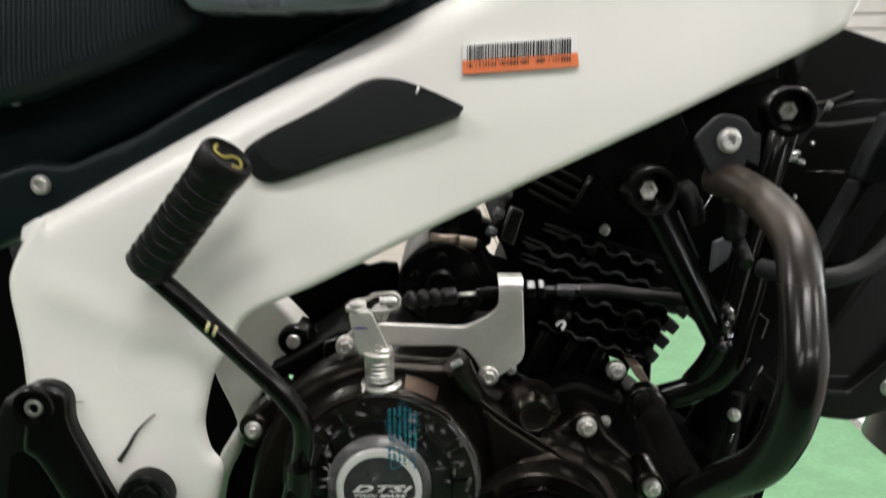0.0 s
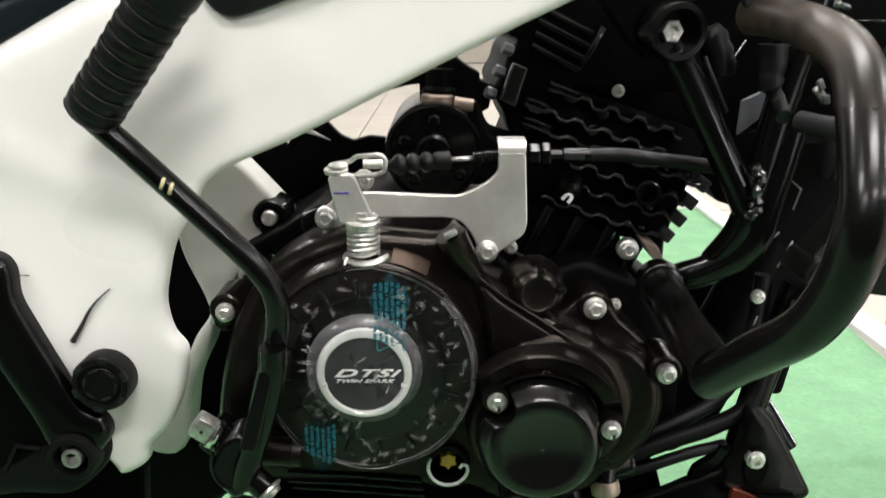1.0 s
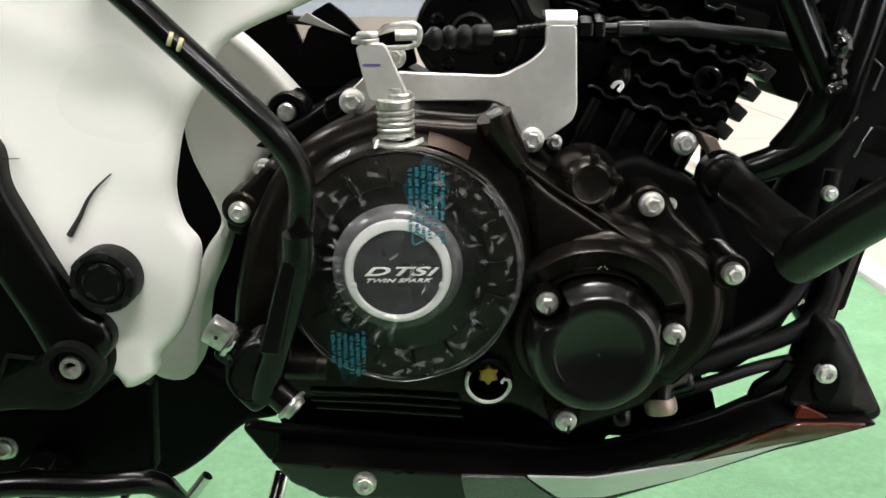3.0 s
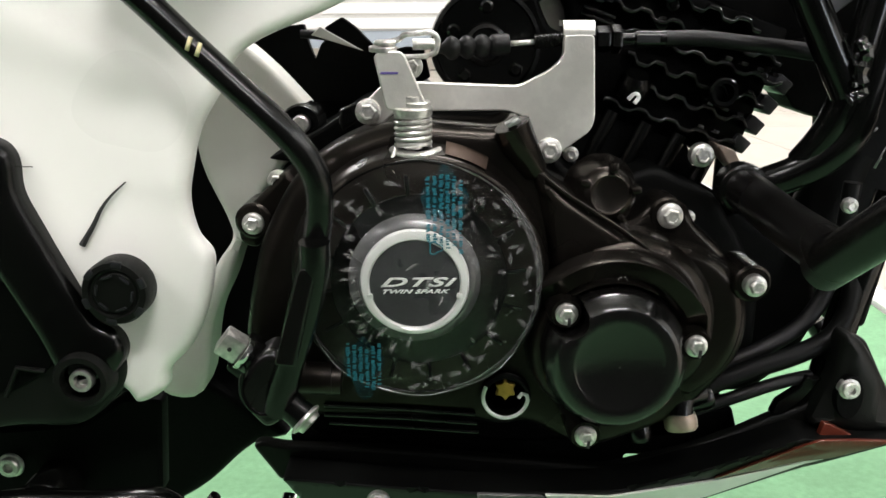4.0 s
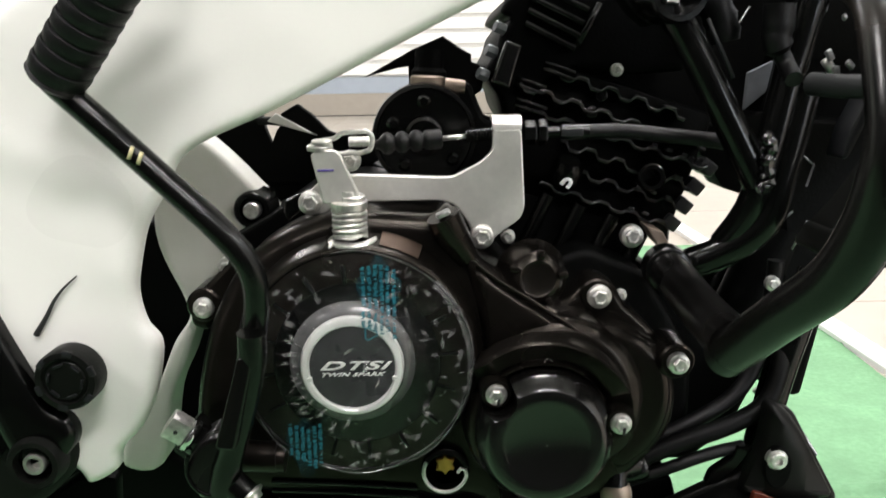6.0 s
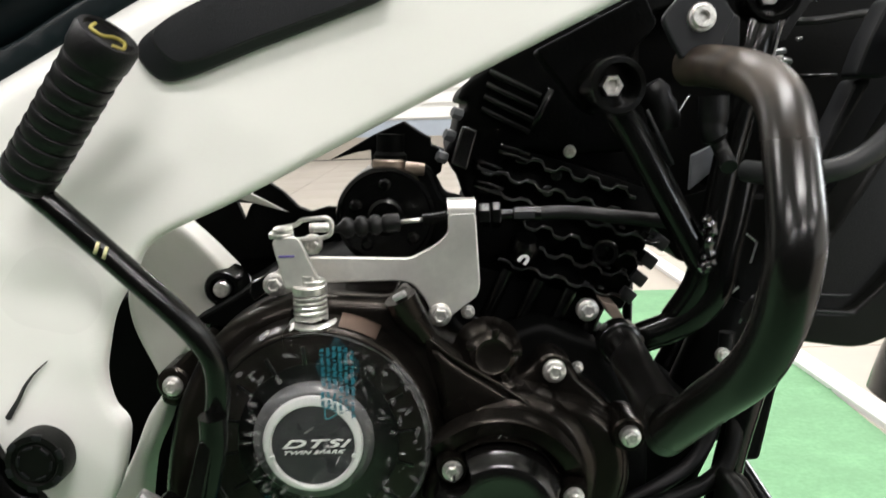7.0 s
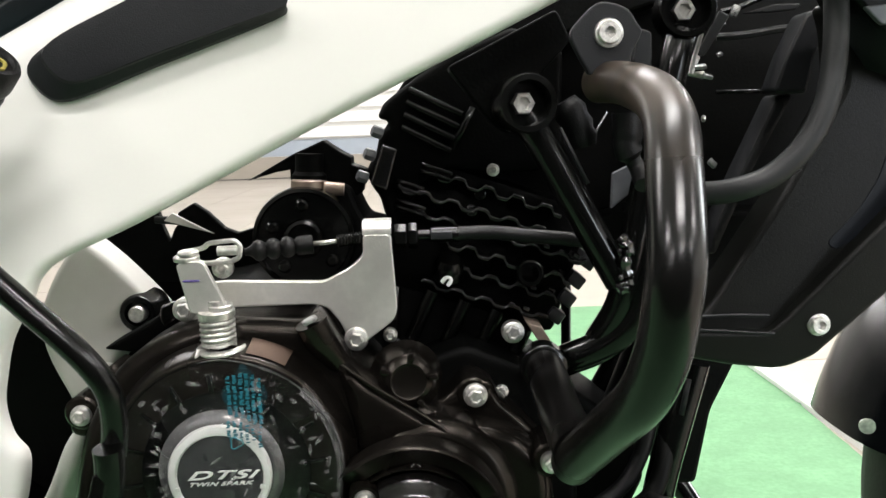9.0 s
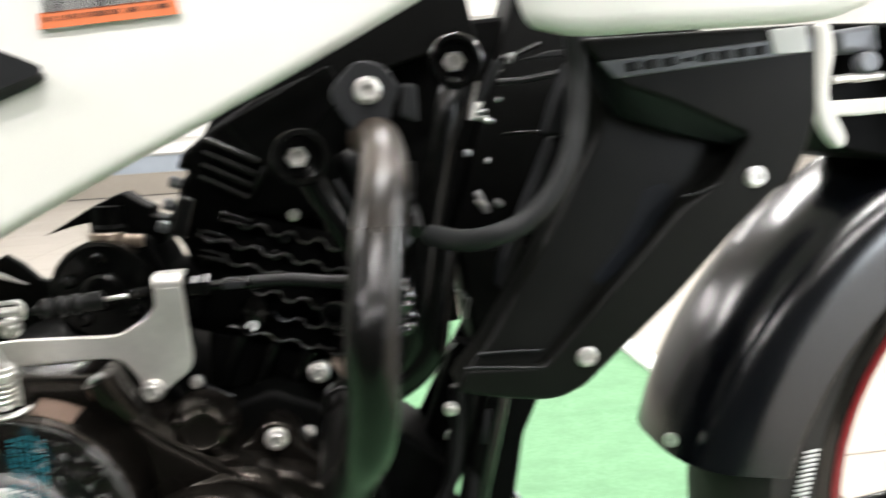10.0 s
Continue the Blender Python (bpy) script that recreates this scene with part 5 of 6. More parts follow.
part("cylinder_base", slab(rounded([(0.048, 0.462), (0.106, 0.451), (0.110, 0.440), (0.116, 0.421), (0.118, 0.400), (0.042, 0.404)], 0.003), 0.522, 0.62, 0.003, 2), DEEP, cylinder)
for k, (v, u0, u1) in enumerate(((-0.0160, -0.033, 0.040), (-0.0040, -0.020, 0.043), (0.0080, -0.030, 0.046), (0.0197, -0.056, 0.051), (0.0300, -0.060, 0.046), (0.0420, -0.048, 0.030))):
    part("fin", wavy_fin(v, u0, u1, y0=0.508 + 0.002 * (k % 2), amp=0.0012 + 0.0003 * (k % 3), th=0.0013), FIN, cylinder)
    if v > 0.015:
        for q in (0, 0.0034):
            part("fin_root", tube([cyl_o + FU * (u0 - 0.003) + FV * (v + q) + Vector((0, -0.020, 0)), cyl_o + FU * (u0 + 0.014) + FV * (v + q) + Vector((0, -0.022, 0))], [0.0016, 0.0010], 8), BLACK, cylinder)
    for j in range(4):
        u = 0.018 + 0.0085 * j
        if u < u1 - 0.006 and v < 0.03:
            part("fin_peg", block(cyl_o + FU * u + FV * (v + 0.0032) + Vector((0, -0.024, 0)), (0.0034, 0.006, 0.0020), 0.0005, (0, 19, 0)), FIN, cylinder)
TEETH = ((0.1593, 0.5329, 0.4691), (0.1525, 0.5323, 0.4584), (0.1475, 0.5360, 0.4470), (0.1411, 0.5370, 0.4368))
part("spark_plug_hole", lathe([(0.0075, -0.02), (0.0075, 0.003), (0.0066, 0.004), (0.0046, 0.004), (0.0042, -0.006), (0.0001, -0.006)], (0.120, 0.505, 0.469), sides=28), BLACK, cylinder)
part("plug_cap", lathe([(0.0085, 0), (0.0085, 0.008), (0.0060, 0.012), (0.0001, 0.012)], (0.075, 0.512, 0.468), (0.15, -0.5, 0.85), 18), BLACK, cylinder)
part("plug_clip", tube(curve_through([(0.072, 0.503, 0.466), (0.075, 0.502, 0.469), (0.077, 0.502, 0.467), (0.075, 0.502, 0.464)], 4, False), 0.0011, 8), PAPER, cylinder)
for kx in range(4):
    part("stud_tube", tube([Vector((0.067, 0.516, 0.459)) + FU * 0.019 * kx, Vector((0.054, 0.516, 0.432)) + FU * 0.019 * kx], 0.0042, 12), BLACK, cylinder)
part("base_gasket", tube([(0.044, 0.506, 0.435), (0.059, 0.506, 0.427), (0.078, 0.506, 0.418)], 0.0012, 6), GREYPLASTIC, cylinder)
for q in ((0.102, 0.512, 0.525), (0.095, 0.516, 0.512), (0.090, 0.516, 0.503)):
    bolt(cylinder, q, 0.52, 15, mat=ZINC if q[2] > 0.52 else BLACK)
head = part("cylinder_head", slab(rounded([(0.040, 0.555), (0.044, 0.563), (0.062, 0.576), (0.084, 0.589), (0.115, 0.601), (0.142, 0.588), (0.140, 0.524), (0.104, 0.522), (0.079, 0.526), (0.063, 0.517), (0.047, 0.494), (0.042, 0.503), (0.040, 0.512), (0.035, 0.519), (0.033, 0.527), (0.039, 0.537), (0.041, 0.546), (0.047, 0.553)], 0.003), 0.517, 0.66, 0.004, 3), DEEP, bike, "black cylinder head with ribbed cover")
for k in range(4):
    part("head_rib", tube([Vector((0.058, 0.513, 0.5695)) + Vector((-0.0015 * k, 0, -0.0066 * k)), Vector((0.086, 0.511, 0.5555)) + Vector((-0.0022 * k, 0, -0.0065 * k))], 0.0021, 10), BLACK, head)
part("head_web", tube([(0.092, 0.512, 0.559), (0.080, 0.512, 0.537)], 0.0024, 8), BLACK, head)
for k in range(3):
    c = Vector((0.0425, 0.514, 0.5465)) + Vector((-0.0045 * k, 0, -0.0118 * k))
    part("cam_bolt", lathe([(0.0034, 0), (0.0034, 0.0050), (0.0028, 0.0057), (0.0001, 0.0057)], c, (-0.85, -0.35, 0.35), 6), BADGEGREY, head)
part("cam_cover", slab(rounded([(0.043, 0.541), (0.051, 0.538), (0.0445, 0.5165), (0.0355, 0.5205)], 0.0012), 0.5035, 0.53, 0.0012, 3), CAPGLOSS, head, "satin black cam cover block")
set_back = Matrix.Translation((0.02, 0.05, 0.545)) @ Matrix.Diagonal((1.041, 1.041, 1.041, 1)) @ Matrix.Translation((-0.02, -0.05, -0.545))
for ob in [cylinder, head] + list(cylinder.children) + list(head.children):
    if ob.name.startswith("bolt"):
        ob.matrix_basis = set_back @ ob.matrix_basis
    else:
        ob.data.transform(set_back)
for q in TEETH:
    part("fin_tooth", block((q[0], q[1] + 0.012, q[2]), (0.0096, 0.024, 0.0080), 0.0012, (0, 38, 0)), FINEND, cylinder)
    part("fin_tooth", block((q[0] - 0.0085, q[1] + 0.016, q[2] + 0.0040), (0.0050, 0.024, 0.0045), 0.0010, (0, 30, 0)), FIN, cylinder)
# The light on this flange is put into its pale brown colour.
part("cast_wedge", slab(rounded([(0.1200, 0.4400), (0.1290, 0.4370), (0.1370, 0.4230), (0.1330, 0.4230), (0.1260, 0.4300)], 0.0008), 0.512, 0.53, 0.0008, 2), COPPER, engine, "casting flange coloured beige as if lit")
part("frame_underside", slab(rounded([(0.043, 0.557), (0.062, 0.584), (0.153, 0.639), (0.212, 0.669), (0.222, 0.621), (0.152, 0.601), (0.085, 0.574), (0.058, 0.561)], 0.003), 0.556, 0.60, 0.002, 2), DEEP, bike, "black frame underside above the cylinder head")
part("frame_gusset", slab(rounded([(0.079, 0.578), (0.096, 0.586), (0.133, 0.604), (0.140, 0.589), (0.126, 0.574), (0.109, 0.544), (0.100, 0.551)], 0.003), 0.474, 0.49, 0.001, 2), DEEP, bike, "black frame gusset plate")

part("radiator_bracket", slab(rounded([(0.153, 0.487), (0.198, 0.499), (0.202, 0.448), (0.197, 0.447), (0.176, 0.454), (0.169, 0.465)], 0.002), 0.556, 0.585, 0.001, 2), DEEP, bike, "black bracket behind the cylinder fins")

# main frame tubes in front of and under the cylinder
fr = part("down_tube", tube(curve_through([(0.115, 0.470, 0.556), (0.126, 0.468, 0.537), (0.138, 0.466, 0.514), (0.151, 0.466, 0.490), (0.162, 0.466, 0.470)], 4, False), 0.0078, 16), BLACK, bike, "black front frame down tube")
part("tube_seam", tube([(0.132, 0.462, 0.547), (0.145, 0.461, 0.520)], 0.0010, 6), GREYPLASTIC, fr)
bx_, by_, bz_ = (0.115, 0.462, 0.559)
part("bolt_cup", lathe([(0.0142, -0.012), (0.0142, 0.008), (0.0134, 0.0095), (0.0108, 0.0095), (0.0100, 0.0), (0.0001, 0.0)], (bx_, by_, bz_), (0.15, -1, 0), 36), BLACK, fr)
part("cup_bolt", lathe([(0.0058, -0.001), (0.0058, 0.002), (0.0052, 0.0032), (0.0034, 0.0032), (0.003, 0.0008), (0.0001, 0.0008)], (bx_ - 0.001, by_ - 0.001, bz_), (0.15, -1, 0), 6), ZINC, fr, "bright steel bolt in the cup")
part("weld_bead", tube(curve_through([(0.160, 0.458, 0.494), (0.164, 0.457, 0.488), (0.162, 0.457, 0.480), (0.164, 0.458, 0.471), (0.159, 0.458, 0.467)], 4, False), [0.0026, 0.0034, 0.0024, 0.0036, 0.0026, 0.0034, 0.0022, 0.0036, 0.003, 0.0026, 0.0036, 0.0024, 0.0034, 0.0028, 0.0034, 0.0026, 0.003], 8), FIN, fr)
for k in range(16):
    q = Vector((0.162, 0.458, 0.494)).lerp(Vector((0.162, 0.458, 0.467)), k / 15)
    part("weld_drop", block(q + Vector((0.0022 * math.sin(k * 2.7), -0.001 * (k % 3), 0)), (0.0030, 0.003, 0.0022), 0.0008, (10 * k, 25 * k, 0)), FIN, fr)
fr2 = part("down_tube", tube(curve_through([(0.197, 0.484, 0.591), (0.192, 0.480, 0.575), (0.180, 0.480, 0.525), (0.172, 0.480, 0.484), (0.166, 0.485, 0.454), (0.157, 0.495, 0.433)], 4, False), 0.0078, 16), BLACK, bike, "black front frame down tube")
cx2, cy2, cz2 = (0.198, 0.482, 0.602)
part("bolt_cup", lathe([(0.0140, -0.012), (0.0140, 0.008), (0.0132, 0.0095), (0.0108, 0.0095), (0.0100, 0.0), (0.0001, 0.0)], (cx2, cy2, cz2), (-0.1, -1, 0), 36), BLACK, fr2)
part("cup_bolt", lathe([(0.0058, -0.001), (0.0058, 0.002), (0.0052, 0.0032), (0.0034, 0.0032), (0.003, 0.0008), (0.0001, 0.0008)], (cx2 - 0.001, cy2 - 0.001, cz2), (-0.1, -1, 0), 6), ZINC, fr2)
part("cradle_tube", tube(curve_through([(0.187, 0.481, 0.516), (0.183, 0.481, 0.493), (0.179, 0.482, 0.472), (0.176, 0.484, 0.452), (0.168, 0.488, 0.439), (0.155, 0.495, 0.428), (0.140, 0.505, 0.419), (0.125, 0.530, 0.403)], 5, False), 0.0088, 18), BLACK, bike, "black lower cradle tube")
part("cradle_tube", tube(curve_through([(0.227, 0.600, 0.449), (0.206, 0.600, 0.414), (0.188, 0.600, 0.380), (0.172, 0.600, 0.350), (0.150, 0.600, 0.311)], 5, False), 0.0100, 16), BLACK, bike, "black far cradle tube")
part("exhaust_pipe", tube(curve_through([(0.213, 0.560, 0.429), (0.196, 0.560, 0.386), (0.180, 0.570, 0.342), (0.148, 0.580, 0.284)], 5, False), 0.017, 18), DEEP, bike, "black exhaust header pipe")
part("brake_hose", tube([(0.1640, 0.632, 0.470), (0.1632, 0.632, 0.420), (0.1625, 0.632, 0.370)], 0.0036, 10), RUBBER, bike, "thin black hose behind the cylinder")
part("stay_strip", tube([(0.208, 0.500, 0.407), (0.204, 0.500, 0.387)], 0.0016, 8), GREYPLASTIC, bike)
part("radiator_stay", tube(curve_through([(0.214, 0.510, 0.414), (0.205, 0.510, 0.380), (0.196, 0.510, 0.345), (0.189, 0.510, 0.307)], 4, False), 0.0090, 12), BLACK, bike)
part("centre_leg", tube([(0.234, 0.620, 0.302), (0.262, 0.600, 0.255)], 0.0075, 12), BLACK, bike, "black stand leg")
bolt(bike, (0.186, 0.498, 0.410), 0.6, 0)

# crash bar
bar_path = curve_through([(0.148, 0.448, 0.567), (0.153, 0.430, 0.566), (0.153, 0.395, 0.562), (0.152, 0.364, 0.556), (0.150, 0.344, 0.547), (0.1465, 0.3295, 0.535), (0.144, 0.3185, 0.520), (0.1422, 0.3115, 0.507), (0.141, 0.3108, 0.495), (0.140, 0.318, 0.476), (0.137, 0.332, 0.456), (0.131, 0.358, 0.435), (0.125, 0.384, 0.414), (0.1234, 0.391, 0.4084)], 6, False)
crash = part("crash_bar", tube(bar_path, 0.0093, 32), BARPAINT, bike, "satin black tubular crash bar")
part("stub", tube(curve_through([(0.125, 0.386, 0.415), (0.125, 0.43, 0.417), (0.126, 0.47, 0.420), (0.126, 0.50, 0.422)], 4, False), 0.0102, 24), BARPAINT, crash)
part("collar", lathe([(0.0125, -0.004), (0.0128, 0.0), (0.0125, 0.006), (0.0113, 0.007)], (0.126, 0.492, 0.4215), (0, -1, -0.03), 28), BLACK, crash)
part("mount_plate", slab(curve_through([(0.133, 0.588), (0.138, 0.595), (0.145, 0.601), (0.152, 0.601), (0.159, 0.598), (0.163, 0.592), (0.165, 0.588), (0.161, 0.580), (0.158, 0.573), (0.143, 0.570), (0.140, 0.573), (0.136, 0.580)], 4), 0.4375, 0.4425, 0.001, 2), GREYPLASTIC, crash)
part("mount_plate", slab(rounded([(0.169, 0.592), (0.175, 0.590), (0.175, 0.572), (0.166, 0.576)], 0.002), 0.4575, 0.4625, 0.001, 2), GREYPLASTIC, crash)
bolt(crash, (0.150, 0.437, 0.588), 0.64, 0, "socket")
part("coil_boot", tube(curve_through([(0.137, 0.478, 0.560), (0.143, 0.478, 0.548), (0.146, 0.478, 0.537)], 4, False), [0.006, 0.007, 0.0085, 0.0075, 0.0085, 0.0075, 0.0085, 0.0075, 0.007], 14), RUBBER, bike)
part("sensor", tube(curve_through([(0.164, 0.460, 0.553), (0.164, 0.460, 0.542), (0.164, 0.460, 0.536), (0.169, 0.460, 0.526), (0.169, 0.450, 0.519)], 4, False), [0.0075] * 5 + [0.0068] * 5 + [0.004] * 7, 14), RUBBER, bike, "black rubber sensor plug")
part("stay_blade", slab(rounded([(0.166, 0.522), (0.179, 0.528), (0.176, 0.512), (0.165, 0.503)], 0.001), 0.499, 0.502, 0.0006, 2), BADGEGREY, bike)
# Thin steel rods added as the glints of clips and bracket edges.
for rod in (((0.170, 0.461), (0.192, 0.484)), ((0.192, 0.481), (0.199, 0.475), (0.196, 0.464)), ((0.179, 0.437), (0.184, 0.446), (0.190, 0.451)), ((0.191, 0.431), (0.198, 0.446)), ((0.151, 0.538), (0.161, 0.554)), ((0.181, 0.396), (0.183, 0.402))):
    part("wire_clip", tube([(p[0], 0.489, p[1]) for p in rod], 0.0006, 6), DARKSTEEL, bike)

# radiator, hose and shroud
radiator = part("radiator", block(Vector((0.286, 0.604, 0.550)), (0.13, 0.06, 0.19), 0.004, (0, 18, 0)), DEEP, bike, "black radiator behind the shroud")
part("radiator_pipe", tube([(0.228, 0.515, 0.605), (0.238, 0.515, 0.607), (0.251, 0.515, 0.612)], 0.0016, 8), BLACK, radiator)
part("radiator_pipe", tube(curve_through([(0.226, 0.515, 0.592), (0.235, 0.513, 0.592), (0.245, 0.512, 0.593), (0.260, 0.512, 0.595), (0.269, 0.515, 0.595)], 4, False), 0.0021, 8), HOSEGREY, radiator)
part("radiator_pipe", tube([(0.228, 0.520, 0.563), (0.252, 0.520, 0.563)], 0.0012, 8), BLACK, radiator)
part("radiator_plate", slab(rounded([(0.240, 0.604), (0.257, 0.608), (0.271, 0.608), (0.268, 0.605), (0.254, 0.604)], 0.001), 0.514, 0.518, 0.0006, 2), GREYPLASTIC, radiator)
for k, (q, sx_) in enumerate((((0.225, 0.505, 0.597), 0.004), ((0.224, 0.505, 0.582), 0.003), ((0.214, 0.505, 0.576), 0.006), ((0.218, 0.505, 0.571), 0.005), ((0.216, 0.505, 0.549), 0.0022), ((0.221, 0.505, 0.525), 0.005), ((0.210, 0.505, 0.530), 0.006), ((0.214, 0.505, 0.522), 0.005), ((0.205, 0.505, 0.554), 0.004), ((0.232, 0.505, 0.604), 0.006))):
    part("wiring_clip", block(q, (sx_, 0.004, 0.0022), 0.0006, (10 * k, 17 * k - 40, 0)), DARKSTEEL, radiator)
part("wiring_strut", tube([(0.211, 0.495, 0.592), (0.208, 0.495, 0.582), (0.206, 0.495, 0.572)], 0.0012, 8), ZINC, radiator)
duct = part("air_guide", slab(rounded([(0.244, 0.561), (0.250, 0.579), (0.260, 0.600), (0.276, 0.603), (0.277, 0.592), (0.266, 0.581), (0.262, 0.560)], 0.003), 0.484, 0.50, 0.002, 2), GREYPLASTIC, bike, "dark grey radiator air guide")
part("guide_leg", slab(rounded([(0.252, 0.560), (0.261, 0.560), (0.240, 0.521), (0.221, 0.477), (0.217, 0.477), (0.220, 0.492)], 0.003), 0.497, 0.515, 0.002, 2), GREYPLASTIC, duct)
part("overflow_hose", tube(curve_through([(0.247, 0.430, 0.613), (0.246, 0.425, 0.583), (0.241, 0.420, 0.557), (0.232, 0.418, 0.538), (0.217, 0.418, 0.524), (0.201, 0.420, 0.518), (0.188, 0.430, 0.516), (0.177, 0.450, 0.517)], 6, False), 0.0053, 14), HOSEGREY, bike, "dark grey rubber overflow hose")
clip = part("hose_clip", tube([(0.215, 0.515, 0.582), (0.211, 0.512, 0.573), (0.218, 0.512, 0.572)], 0.0022, 8), ZINC, bike, "bright hose clip")
part("hose_clip", tube([(0.210, 0.510, 0.528), (0.215, 0.510, 0.521)], 0.0026, 8), ZINC, bike, "bright hose clip")
part("stay_strip", slab([Vector(p) for p in rounded([(0.222, 0.604), (0.227, 0.601), (0.214, 0.581), (0.210, 0.582)], 0.001)], 0.499, 0.501, 0.0004, 1), GREYPLASTIC, bike)
shroud_line = rounded([(0.255, 0.601), (0.313, 0.604), (0.373, 0.608), (0.376, 0.599), (0.374, 0.555), (0.361, 0.533), (0.341, 0.518), (0.305, 0.483), (0.270, 0.450), (0.250, 0.433), (0.235, 0.428), (0.211, 0.432), (0.191, 0.437), (0.189, 0.449), (0.199, 0.459), (0.232, 0.509), (0.262, 0.562), (0.259, 0.590)], 0.006)
shroud = part("radiator_shroud", slab(shroud_line, 0.446, 0.47, 0.003, 3), PLASTIC, bike, "matt black radiator shroud")


def leaning(bm):
    """Sets the shroud's outer face outwards towards its top."""
    for v in bm.verts:
        v.co.y -= (v.co.z - 0.451) * 0.125
    return bm


def sloped_strip(upper, lower):
    """The sloping edge of the wedge, from the outer face in to the base."""
    bm = bmesh.new()
    lines = []
    for pts, y in ((upper, 0.4402), (lower, 0.450), (lower, 0.468), (upper, 0.468)):
        lines.append([bm.verts.new((x, y - (u[1] - 0.451) * 0.125, z)) for (x, z), u in zip(pts, upper)])
    for i in range(len(upper) - 1):
        for a, b in zip(lines, lines[1:] + lines[:1]):
            bm.faces.new((a[i], a[i + 1], b[i + 1], b[i]))
    for i in (0, -1):
        bm.faces.new([l[i] for l in lines])
    bmesh.ops.recalc_face_normals(bm, faces=bm.faces)
    return bm


part("outer_face", leaning(slab(rounded([(0.250, 0.599), (0.248, 0.605), (0.359, 0.606), (0.361, 0.601), (0.364, 0.565), (0.360, 0.548), (0.353, 0.531), (0.346, 0.529), (0.325, 0.509), (0.297, 0.479), (0.271, 0.455), (0.250, 0.435), (0.238, 0.430), (0.230, 0.429), (0.209, 0.432), (0.186, 0.437), (0.184, 0.440), (0.189, 0.450), (0.227, 0.448), (0.234, 0.454), (0.259, 0.481), (0.282, 0.505), (0.299, 0.524), (0.314, 0.533), (0.321, 0.541), (0.329, 0.556), (0.288, 0.575), (0.267, 0.582)], 0.003), 0.4400, 0.470, 0.0025, 4)), PLASTIC, shroud)
# Lighter grey puts the floor's reflection in this bevel into its colour.
part("wedge_edge", sloped_strip([(0.255, 0.599), (0.266, 0.584), (0.271, 0.581), (0.291, 0.574), (0.329, 0.556)], [(0.253, 0.599), (0.263, 0.580), (0.271, 0.569), (0.298, 0.559), (0.331, 0.550)]), GREYPLASTIC, shroud)
# Bright lines along ridge and lips, drawn as tubes of the lighter grey.
part("ridge", leaning(tube([(x, 0.4398, z) for x, z in [(0.298, 0.529), (0.306, 0.530), (0.316, 0.534)]], 0.0007, 6)), GREYPLASTIC, shroud)
part("lip", leaning(tube([(x, 0.4402, z) for x, z in [(0.188, 0.451), (0.210, 0.449), (0.229, 0.447)]], 0.0008, 6)), GREYPLASTIC, shroud)
part("lip", leaning(tube([(x, 0.4450, z) for x, z in [(0.195, 0.456), (0.210, 0.456), (0.228, 0.455)]], 0.0010, 6)), GREYPLASTIC, shroud)
part("badge", slab(rounded([(0.255, 0.594), (0.358, 0.601), (0.359, 0.593), (0.263, 0.586)], 0.002), 0.4200, 0.4224, 0.0008, 2), BADGEGREY, shroud, "dark grey badge plate with raised bars")
for k in range(8):
    q = Vector((0.271, 0.419, 0.591)).lerp(Vector((0.332, 0.419, 0.595)), k / 7)
    part("badge_bar", block(q, (0.0062, 0.0010, 0.0040 if k != 3 else 0.0018), 0.0004, (0, -7, 0)), GREYPLASTIC, shroud)
part("white_tag", slab(rounded([(0.336, 0.604), (0.354, 0.605), (0.355, 0.593), (0.339, 0.593)], 0.001), 0.4185, 0.4198, 0.0003, 1), PAPER, shroud)
for q in ((0.250, 0.4400, 0.451), (0.334, 0.4294, 0.536)):
    bolt(shroud, q, 0.54, 0, "socket")
# The pocket's bluish reflection is painted as a thin sheet on the shroud.
part("pocket", slab(rounded([(0.283, 0.532), (0.292, 0.535), (0.299, 0.533), (0.299, 0.528), (0.289, 0.512), (0.274, 0.494), (0.260, 0.485), (0.255, 0.489), (0.270, 0.504), (0.279, 0.519)], 0.004), 0.4457, 0.448, 0.0003, 2), BLUESHEEN, shroud)

# white tank cowl above the shroud
def cowl_skin():
    """A white skin that sweeps back at its rear end, with a rolled lower lip and a wall of its own thickness."""
    low = curve_through([(0.218, 0.415, 0.623), (0.219, 0.413, 0.616), (0.222, 0.410, 0.610), (0.227, 0.405, 0.607), (0.237, 0.400, 0.604), (0.252, 0.395, 0.603), (0.270, 0.390, 0.603), (0.304, 0.388, 0.603), (0.342, 0.388, 0.604), (0.359, 0.390, 0.608), (0.371, 0.395, 0.613), (0.392, 0.400, 0.634)], 4, False)
    bm = bmesh.new()
    loops = []
    for p in low:
        loops.append([bm.verts.new(p + Vector(o)) for o in ((0, 0.012, 0.090), (0.006, 0.012, 0.006), (0.003, 0.006, 0.0005), (0, 0, 0), (-0.002, -0.004, 0.003), (-0.003, -0.006, 0.008), (-0.003, -0.007, 0.020), (-0.001, -0.003, 0.090))])
    for a, b in zip(loops, loops[1:]):
        for i in range(len(a)):
            bm.faces.new((a[i - 1], a[i], b[i], b[i - 1]))
    bm.faces.new(loops[0])
    bm.faces.new(loops[-1][::-1])
    return bm


